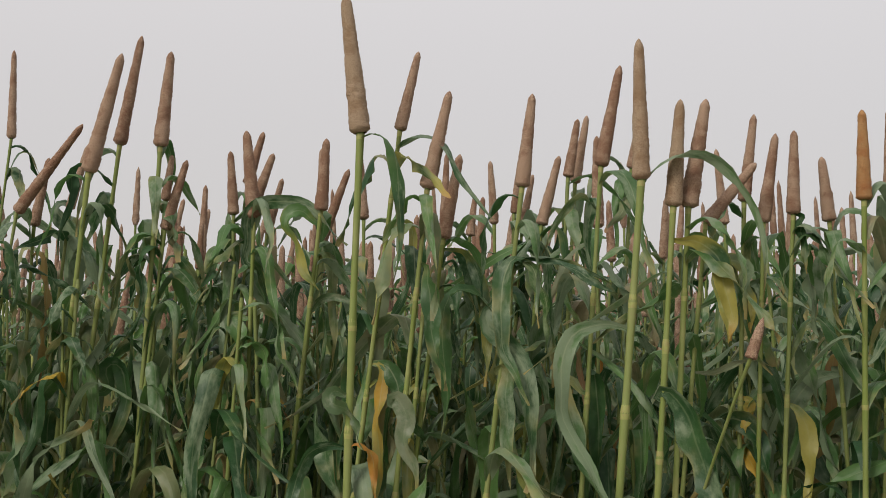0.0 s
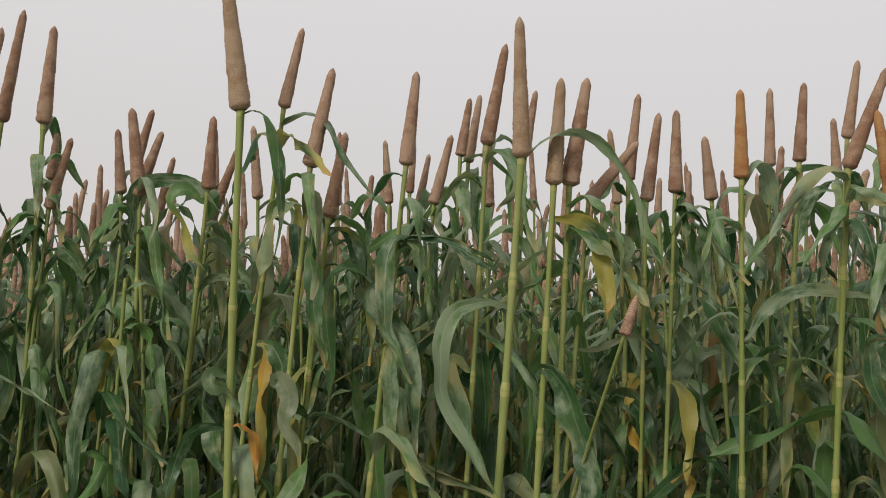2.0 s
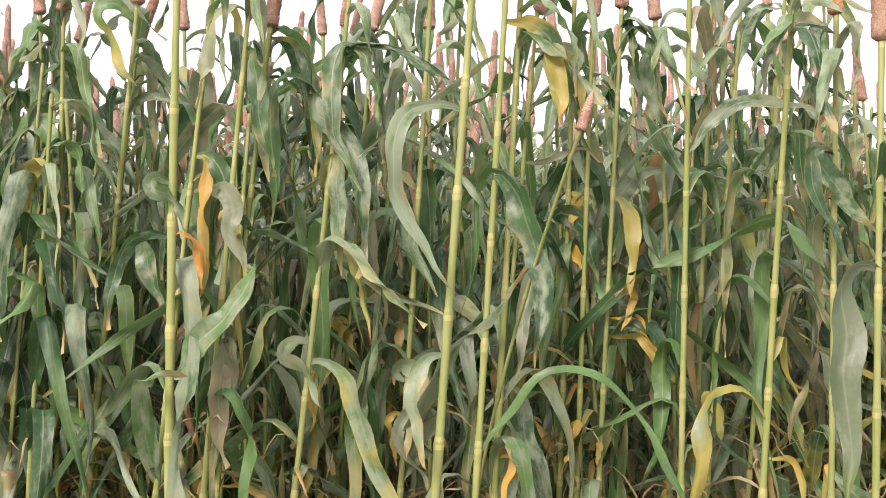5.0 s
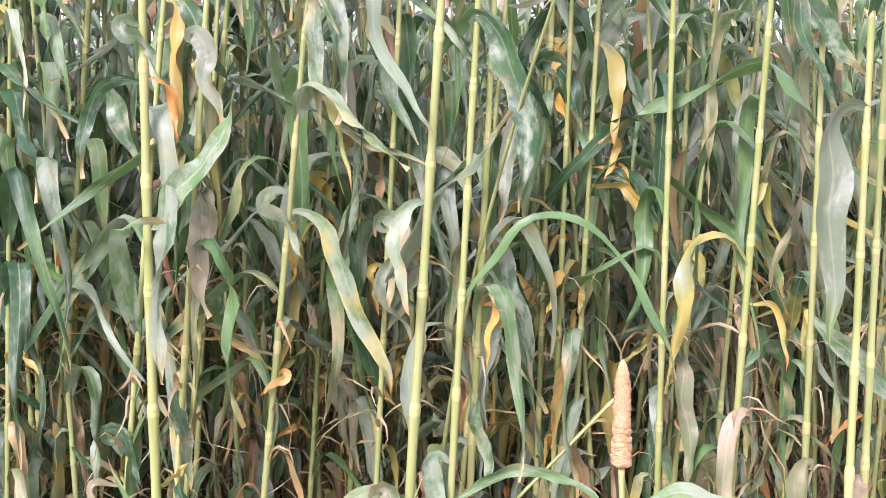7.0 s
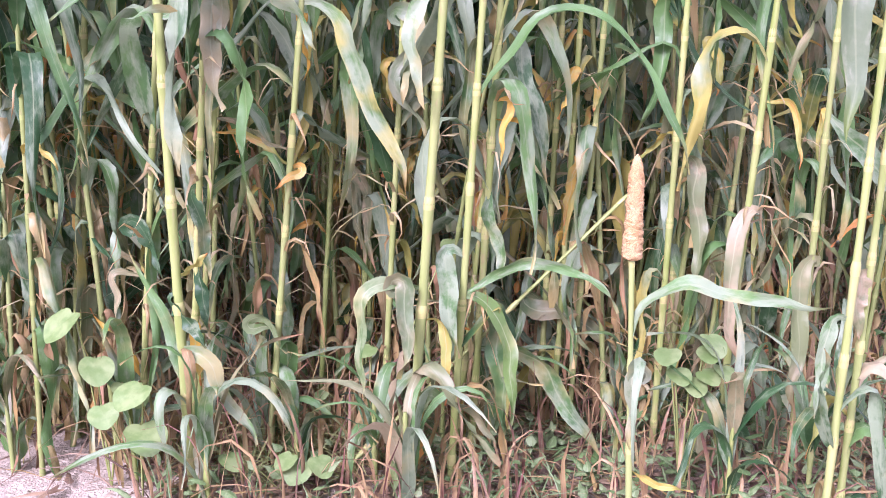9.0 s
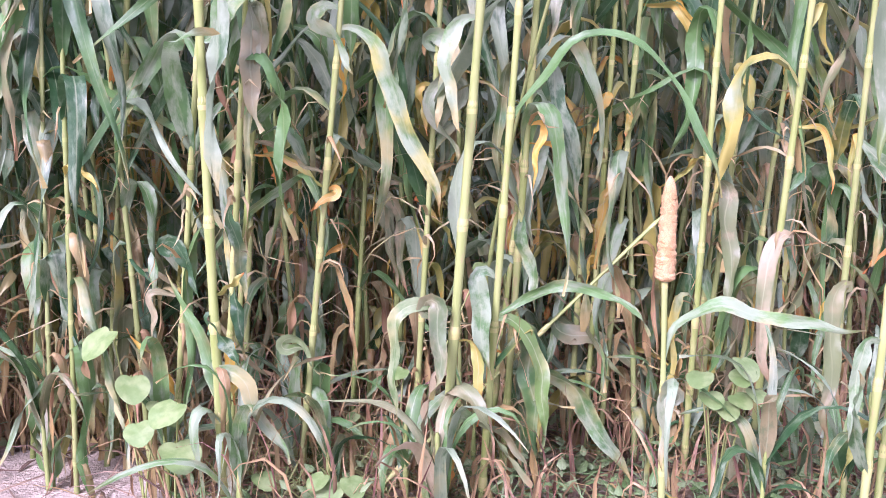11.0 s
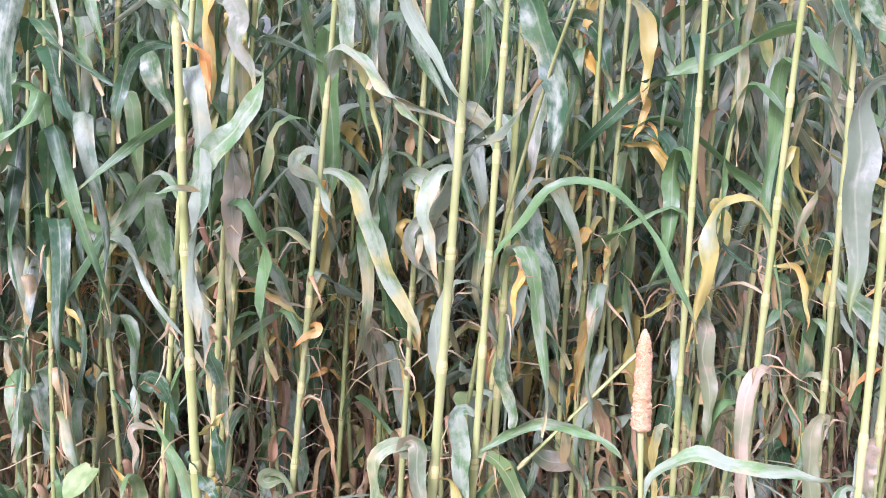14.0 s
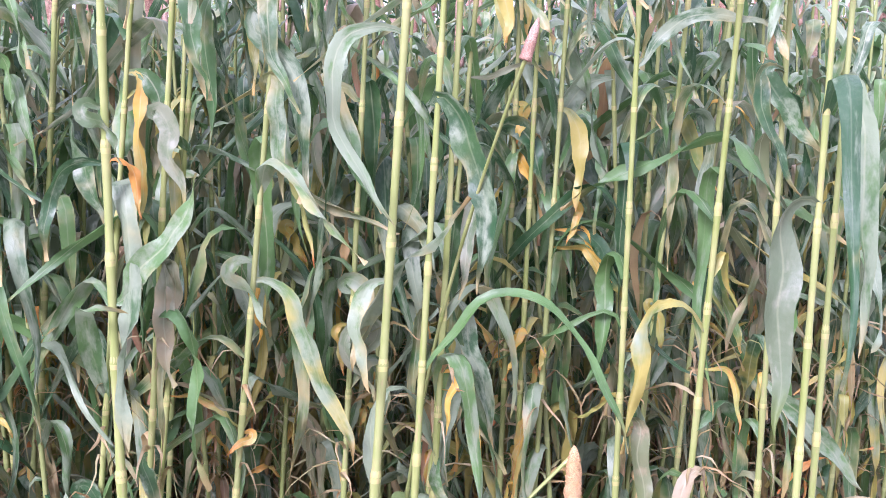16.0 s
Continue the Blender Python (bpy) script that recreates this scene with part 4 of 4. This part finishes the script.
# young side shoots: tufts of upright leaves from the ground
def tuft(x, y, count, tall, seed):
    rs = random.Random(seed)
    base = new("millet_shoot")
    base.location = (x, y, 0)
    base["height"], base["lean"], base["bow"] = tall, (0.0, 0.0), (0.0, 0.0)
    part("stalk", mesh_of("stalk", *stalk_shape(tall * 0.55, 0.007, (0, 0), (0, 0), [tall * 0.25], 8), STALK), base)
    az = rs.uniform(0, 360)
    for i in range(count):
        az += 137
        leaf(base, tall * rs.uniform(0.02, 0.5), az, tall * rs.uniform(0.7, 1.15), rs.uniform(0.026, 0.042), rs.uniform(4, 22), rs.uniform(70, 165), rs.uniform(0.4, 0.7), 0.12, rs.uniform(-30, 30), rs.uniform(-60, 60), TAN if rs.random() < 0.15 else LEAF, seed=rs.randrange(9999), n=11)
    return tagged(base, "young green millet shoot with upright leaves", "millet shoot", "shoots along the field edge")


for i, (x, y, count, tall) in enumerate(((-0.13, 2.16, 8, 0.42), (0.30, 2.10, 9, 0.45), (0.24, 2.28, 6, 0.36), (0.99, 2.02, 9, 0.42), (-0.32, 2.36, 6, 0.40), (0.06, 2.30, 5, 0.34), (0.52, 2.36, 6, 0.40), (1.22, 2.12, 7, 0.40), (-0.62, 2.44, 6, 0.42), (0.86, 2.42, 6, 0.38), (-0.02, 2.40, 6, 0.45), (1.36, 2.3, 6, 0.42))):
    tuft(x, y, count, tall, 700 + i)


# ---- weeds, litter and stones on the ground ----
def broad_material():
    m, n, l = material("broad_weed_leaf")
    rnd = chance(n, False)
    co = spread_coords(n, l, rnd)
    q = noise_of(n, l, co, 30.0, 3.0)
    c = blend(n, l, ramp(n, l, q, 0.35, 0.7), (0.095, 0.160, 0.045), (0.160, 0.220, 0.085))
    return finish(m, n, l, c, 0.5, q, 0.5, 0.003, 0.4, 0.25)


BROAD = broad_material()


def heart_shape(size, seed):
    """A rounded heart-shaped leaf, cupped along its midrib, its stem at the origin and its tip towards +x."""
    rs = np.random.RandomState(seed)
    n = 22
    v, f = [(0.42 * size, 0, 0.0)], []
    for ring, k in enumerate((0.5, 1.0)):
        for i in range(n):
            q = 2 * math.pi * i / n
            r = 0.5 * size * (1 - 0.32 * math.exp(-((q - math.pi) / 0.35) ** 2) + 0.16 * math.exp(-(min(q, 2 * math.pi - q) / 0.5) ** 2)) * k
            x, y = 0.42 * size + r * math.cos(q), r * math.sin(q)
            v.append((x, y, 0.10 * abs(y) - 0.12 * (x / size) ** 2 * size + 0.02 * size * math.sin(4 * q + rs.uniform(0, 1)) * k))
    f += [(0, 1 + i, 1 + (i + 1) % n) for i in range(n)]
    f += [(1 + i, 1 + n + i, 1 + n + (i + 1) % n, 1 + (i + 1) % n) for i in range(n)]
    return np.array(v), f


def stem_between(p, q, r, sag=0.0):
    p, q = np.array(p, float), np.array(q, float)
    ts = np.linspace(0, 1, 7)
    an = np.linspace(0, 2 * np.pi, 6, endpoint=False)
    v = [p + (q - p) * t + np.array((np.cos(k) * r, np.sin(k) * r, sag * 4 * t * (1 - t))) for t in ts for k in an]
    return np.array(v), grid_faces(7, 6, True)


def broad_weed(x, y, leaves, seed, label):
    """leaves: rows of (dx, dy, height, size)."""
    rs = random.Random(seed)
    base = new("broadleaf_weed")
    base.location = (x, y, 0)
    for i, (dx, dy, z, size) in enumerate(leaves):
        part("stem", mesh_of("stem", *stem_between((0, 0, -0.01), (dx, dy, z), 0.0022, 0.02), STALK), base)
        m = Matrix.Translation((dx, dy, z)) @ Euler((rs.uniform(-0.25, 0.25), rs.uniform(0.25, 0.6), radians(rs.uniform(-140, -40)))).to_matrix().to_4x4()
        part("leaf", mesh_of("leaf", *heart_shape(size, seed + i), BROAD), base, m)
    return tagged(base, label, "weed", "broadleaf weeds at the field edge")


WEED_LABELS = ("creeping weed with pale green heart-shaped leaves beside bare soil", "low weed with round pale green leaves on bare soil", "young bean-like weed with bright green oval leaves",
               "low round-leaved weed among dry litter", "small round-leaved weed among millet stalks")
broad_weed(-0.375, 2.35, ((-0.034, -0.05, 0.446, 0.092), (0.000, -0.05, 0.338, 0.078), (0.055, -0.05, 0.275, 0.088)), 40, WEED_LABELS[0])
broad_weed(-0.290, 2.27, ((0.030, -0.05, 0.300, 0.085), (-0.062, -0.05, 0.256, 0.068), (0.018, -0.05, 0.209, 0.096)), 41, WEED_LABELS[1])
broad_weed(0.929, 2.15, ((-0.060, -0.05, 0.378, 0.060), (0.022, -0.05, 0.407, 0.067), (0.027, -0.05, 0.381, 0.060), (-0.010, -0.05, 0.311, 0.064), (0.055, -0.05, 0.334, 0.062), (-0.045, -0.05, 0.332, 0.056), (0.012, -0.05, 0.323, 0.054)), 42, WEED_LABELS[2])
broad_weed(0.038, 2.25, ((0.043, -0.05, 0.110, 0.067), (0.068, -0.05, 0.119, 0.062), (0.019, -0.05, 0.128, 0.056), (-0.129, -0.05, 0.136, 0.056)), 43, WEED_LABELS[3])
broad_weed(0.229, 2.50, ((-0.125, -0.05, 0.150, 0.053), (-0.099, -0.05, 0.171, 0.037), (0.016, -0.05, 0.284, 0.047), (0.209, -0.05, 0.547, 0.078)), 44, WEED_LABELS[4])


def scatter(name, count, seed, build, mat, label, category, region):
    rs = random.Random(seed)
    vs, fs, us, at = [], [], [], 0
    while count > 0:
        x, y = rs.uniform(-1.9, 2.4), rs.uniform(1.6, 4.2)
        if rs.random() > region(x, y):
            continue
        v, f, uv = build(rs)
        vs.append(v + np.array((x, y, 0)))
        us.append(uv)
        fs += [tuple(i + at for i in q) for q in f]
        at += len(v)
        count -= 1
    tagged(new(name, mesh_of(name, np.vstack(vs), fs, mat, np.vstack(us))), label, category, kind="stuff")


def straw(rs):
    v, f, uv = leaf_shape(rs.uniform(0.08, 0.32), rs.uniform(0.003, 0.012), rs.uniform(20, 85), rs.uniform(88, 120), 0.4, 0.2, rs.uniform(-80, 80), rs.uniform(-90, 90), n=4, seed=rs.randrange(9999))
    m = np.array(Matrix.Rotation(rs.uniform(0, 6.3), 3, "Z"))
    v = v @ m.T
    v[:, 2] = np.maximum(v[:, 2] + 0.004, 0.002 + rs.uniform(0, 0.05))
    return v, f, uv


def sheath(rs):
    v, f, uv = leaf_shape(rs.uniform(0.12, 0.38), rs.uniform(0.005, 0.016), rs.uniform(1, 12), rs.uniform(8, 178), rs.uniform(0.5, 0.85), 0.1, rs.uniform(-40, 40), rs.uniform(-150, 150), n=6, seed=rs.randrange(9999))
    return v @ np.array(Matrix.Rotation(rs.uniform(0, 6.3), 3, "Z")).T, f, uv


def small_leaf(rs):
    v, f, uv = leaf_shape(rs.uniform(0.025, 0.07), rs.uniform(0.012, 0.030), rs.uniform(30, 80), rs.uniform(70, 120), 0.5, 0.2, 0, rs.uniform(-40, 40), n=4, seed=rs.randrange(9999), wave=0.02)
    return v @ np.array(Matrix.Rotation(rs.uniform(0, 6.3), 3, "Z")).T + np.array((0, 0, abs(rs.gauss(0, 0.05)))), f, uv


def grass_blade(rs):
    v, f, uv = leaf_shape(rs.uniform(0.08, 0.26), rs.uniform(0.003, 0.007), rs.uniform(5, 40), rs.uniform(60, 150), 0.55, 0.15, rs.uniform(-40, 40), 0, n=5, seed=rs.randrange(9999), wave=0.02)
    return v @ np.array(Matrix.Rotation(rs.uniform(0, 6.3), 3, "Z")).T, f, uv


def in_field(x, y):
    edge = 2.20 + (min(0.46, 0.10 + 2.0 * (-0.26 - x)) if x < -0.26 else -0.42 if x > 0.2 else -0.25) + 0.05 * noise.noise((x * 4, 1, 0))
    side = max(0.0, min(1.0, (x + 1.9) / 0.5, (2.4 - x) / 0.5))
    return 0.0 if y < edge else min(1.0, 0.35 + (y - edge) * 3) * side


def by_field(x, y):
    """Over the field's edge too, ever thinner."""
    return max(in_field(x, y), 0.16 * in_field(x, y + 0.12), 0.05 * in_field(x, y + 0.4))


PURPLE = leaf_material("dry_purple_sheath", ((0.140, 0.058, 0.044), (0.25, 0.165, 0.085), (0.10, 0.055, 0.042)), (0.30, 0.22, 0.10), (0.30, 0.14, 0.08), 0.58, True)
WEED = leaf_material("small_weed_leaf", ((0.07, 0.14, 0.04), (0.12, 0.19, 0.07), (0.16, 0.22, 0.10)), (0.25, 0.26, 0.12), (0.30, 0.24, 0.12), 0.9, True)
LITTER = leaf_material("rotting_leaf_litter", ((0.120, 0.075, 0.052), (0.22, 0.155, 0.095), (0.090, 0.062, 0.046)), (0.27, 0.20, 0.12), (0.20, 0.12, 0.075), 0.66, True)


def litter(rs):
    v, f, uv = leaf_shape(rs.uniform(0.04, 0.14), rs.uniform(0.012, 0.03), rs.uniform(70, 95), rs.uniform(80, 100), 0.5, 0.2, rs.uniform(-60, 60), rs.uniform(-60, 60), n=4, seed=rs.randrange(9999), wave=0.2)
    v = v @ np.array(Matrix.Rotation(rs.uniform(0, 6.3), 3, "Z")).T
    v[:, 2] = np.maximum(0.012 + 0.6 * v[:, 2], 0.006) + rs.uniform(0, 0.02)
    return v, f, uv


scatter("leaf_litter", 7000, 25, litter, LITTER, "brown rotting leaves covering the soil under millet", "leaf litter", by_field)
scatter("straw_litter", 2600, 21, straw, DRY_FAR, "tangled dry straw lying under the millet", "straw", by_field)
scatter("dry_sheaths", 2000, 22, sheath, PURPLE, "withered purple and tan basal leaves of millet", "dry leaves", in_field)
scatter("small_weeds", 9500, 23, small_leaf, WEED, "small green weeds carpeting the soil under millet", "weeds", lambda x, y: in_field(x, y) * (1 if x > 0.3 else 0.45))
SPRIG = leaf_material("pale_sprig", ((0.20, 0.26, 0.07), (0.29, 0.32, 0.11), (0.25, 0.29, 0.12)), (0.34, 0.32, 0.14), (0.36, 0.31, 0.13), 0.8, True)


def sprig(rs):
    v, f, uv = leaf_shape(rs.uniform(0.08, 0.24), rs.uniform(0.003, 0.007), rs.uniform(25, 80), rs.uniform(85, 125), 0.4, 0.2, rs.uniform(-80, 80), rs.uniform(-60, 60), n=6, seed=rs.randrange(9999), wave=0.02)
    v = v @ np.array(Matrix.Rotation(rs.uniform(0, 6.3), 3, "Z")).T
    v[:, 2] = np.maximum(v[:, 2], 0.004) + rs.uniform(0, 0.05)
    return v, f, uv


scatter("sprigs", 460, 26, sprig, SPRIG, "tangle of thin pale green sprigs lying at the field edge", "grass", lambda x, y: math.exp(-((x - 0.05) / 0.13) ** 2 - ((y - 2.42) / 0.09) ** 2))
scatter("edge_straw", 900, 27, sheath, DRY_FAR, "dry tan leaves standing along the bare soil", "dry leaves", lambda x, y: math.exp(-((y - 2.76) / 0.08) ** 2) if x < -0.36 else 0.5 * math.exp(-((y - 2.45) / 0.1) ** 2) if x < 0.3 else 0.0)
scatter("twigs", 60, 28, straw, LITTER, "thin dark twigs and bits of straw on bare soil", "twigs", lambda x, y: 1.0 if -1.0 < x < -0.2 and 2.05 < y < 2.7 else 0.0)
scatter("grass", 1700, 24, grass_blade, WEED, "thin green grass blades at the field edge", "grass", in_field)


def pebble(size, seed):
    rs = np.random.RandomState(seed)
    bm = bmesh.new()
    bmesh.ops.create_icosphere(bm, subdivisions=2, radius=size)
    for v in bm.verts:
        v.co *= 1 + 0.18 * noise.noise(v.co / size * 1.3 + Vector((seed, 0, 0)))
        v.co.z *= 0.6
    me = bpy.data.meshes.new("clod")
    bm.to_mesh(me)
    bm.free()
    me.materials.append(SOIL)
    return me


rs = random.Random(31)
for i in range(46):
    size = rs.uniform(0.004, 0.016)
    ob = new("soil_clod", pebble(size, i))
    x = rs.uniform(-1.0, 0.2)
    ob.location = (x, rs.uniform(1.7, 2.36), size * 0.3)
    tagged(ob, "small pale clod of dry soil on the ground", "clod", "clods on the bare soil")



# ---- the field behind: grown plants, built a few times and repeated ----
def grown(seed):
    rs = random.Random(seed)
    h = rs.uniform(1.66, 1.88)
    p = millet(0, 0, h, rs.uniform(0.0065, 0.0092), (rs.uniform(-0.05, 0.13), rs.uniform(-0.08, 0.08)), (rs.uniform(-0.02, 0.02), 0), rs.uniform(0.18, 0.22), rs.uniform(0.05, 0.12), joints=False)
    blades(p, seed, 0.05, 0.94, 0.072)
    shreds(p, 1500 + seed)
    flags(p, 1900 + seed)
    if seed % 4:
        spike(p, rs.uniform(0.19, 0.26), rs.uniform(0.014, 0.018), rs.uniform(-60, 60), rs.uniform(-6, 14), seed=seed, rings=34, sides=14)
    return p


KINDS = [grown(100 + i) for i in range(12)]
TAKEN = [tuple(o.location[:2]) for o in scene.objects if o.parent is None and o.name.startswith("millet_plant") and o not in KINDS]
rs = random.Random(5)
near, far = [], []
y = 2.55
while y < 11.0:
    half = 0.52 * y + 0.5
    step = 0.115 if y < 5.2 else 0.15
    x = 0.12 * y - half + rs.uniform(0, step)
    while x < 0.12 * y + half:
        px, py = x + rs.uniform(-0.05, 0.05), y + rs.uniform(-0.13, 0.13)
        if all((px - a) ** 2 + (py - b) ** 2 > 0.07 ** 2 for a, b in TAKEN):
            (near if len(near) < 205 else far).append((px, py))
        x += step * rs.uniform(0.6, 1.5)
    y += 0.36
near = near[-len(KINDS):] + near[:-len(KINDS)]
for i, (px, py) in enumerate(near):
    kind = KINDS[i] if i < len(KINDS) else KINDS[rs.randrange(len(KINDS))]
    m = Matrix.Translation((px, py, 0)) @ Matrix.Rotation(rs.uniform(-0.9, 0.9) + (math.pi if rs.random() < 0.3 else 0), 4, "Z")
    s = min(1.12, 0.80 + 0.055 * py) * rs.uniform(0.93, 1.06)
    if i < len(KINDS):
        kind.matrix_basis = m @ Matrix.Scale(s, 4)
    else:
        kind = copy_thing(kind, m)
        kind.scale = (s, s, s)
        if py < 3.2:  # the first rows inside the edge bear no head yet
            for head in [k for k in kind.children if k.name.startswith("spike")]:
                bpy.data.objects.remove(head)
            tagged(kind, "green pearl millet plant with arching leaves, no spike yet")


def far_field(places):
    """The rest of the field, beyond what can be told apart, as one mesh for each kind of surface."""
    bank = {"leaf": [], "dry": [], "stalk": [], "spike": []}
    kinds = []
    for k in range(9):
        r2 = random.Random(900 + k)
        h = r2.uniform(1.6, 1.98)
        lean = (r2.uniform(-0.05, 0.12), r2.uniform(-0.08, 0.08))
        got = [("stalk", *stalk_shape(h, 0.0085, lean, (0, 0), spread_nodes(h), 5), None)]
        az, z = r2.uniform(0, 360), 0.3
        while z < h - 0.08:
            az += 180 + r2.uniform(-40, 40)
            v, f, uv = leaf_shape((0.42 + 0.3 * math.sin(math.pi * z / h)) * r2.uniform(0.75, 1.1), r2.uniform(0.028, 0.052), r2.uniform(8, 28), r2.uniform(150, 182), r2.uniform(0.14, 0.5), 0.1, r2.uniform(-60, 60), r2.uniform(-190, 190), n=10, seed=r2.randrange(999), wander=14, wave=0.15)
            m = np.array(Matrix.Rotation(radians(az), 3, "Z"))
            got.append(("dry" if z < 0.6 and r2.random() < 0.5 else "leaf", v @ m.T + stalk_line(h, lean, (0, 0), z), f, uv))
            z += r2.uniform(0.065, 0.10)
        v, f = spike_shape(r2.uniform(0.20, 0.29), r2.uniform(0.015, 0.019), 12, 8, seed=k)
        m = np.array(Euler((r2.uniform(-0.12, 0.12), r2.uniform(-0.1, 0.25), 0)).to_matrix())
        got.append(("spike", v @ m.T + stalk_line(h, lean, (0, 0), h), f, None))
        kinds.append(got)
    for px, py in places:
        m = np.array(Matrix.Rotation(rs.uniform(-0.9, 0.9), 3, "Z")) * rs.uniform(0.88, 1.13)
        for what, v, f, uv in kinds[rs.randrange(len(kinds))]:
            bank[what].append((v @ m.T + np.array((px, py, 0)), f, uv))
    names = {"leaf": ("far_millet_leaves", LEAF_FAR, "dense green leaves of distant millet"), "dry": ("far_dry_leaves", DRY_FAR, "dry tan lower leaves of distant millet"),
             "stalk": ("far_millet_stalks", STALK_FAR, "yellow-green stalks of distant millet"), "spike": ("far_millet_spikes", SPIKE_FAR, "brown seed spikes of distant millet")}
    for what, pieces in bank.items():
        vs, fs, us, at = [], [], [], 0
        for v, f, uv in pieces:
            vs.append(v)
            fs += [tuple(i + at for i in q) for q in f]
            if uv is not None:
                us.append(uv)
            at += len(v)
        nm, mat, label = names[what]
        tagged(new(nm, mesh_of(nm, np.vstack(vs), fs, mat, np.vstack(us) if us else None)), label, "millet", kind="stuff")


far_field(far)
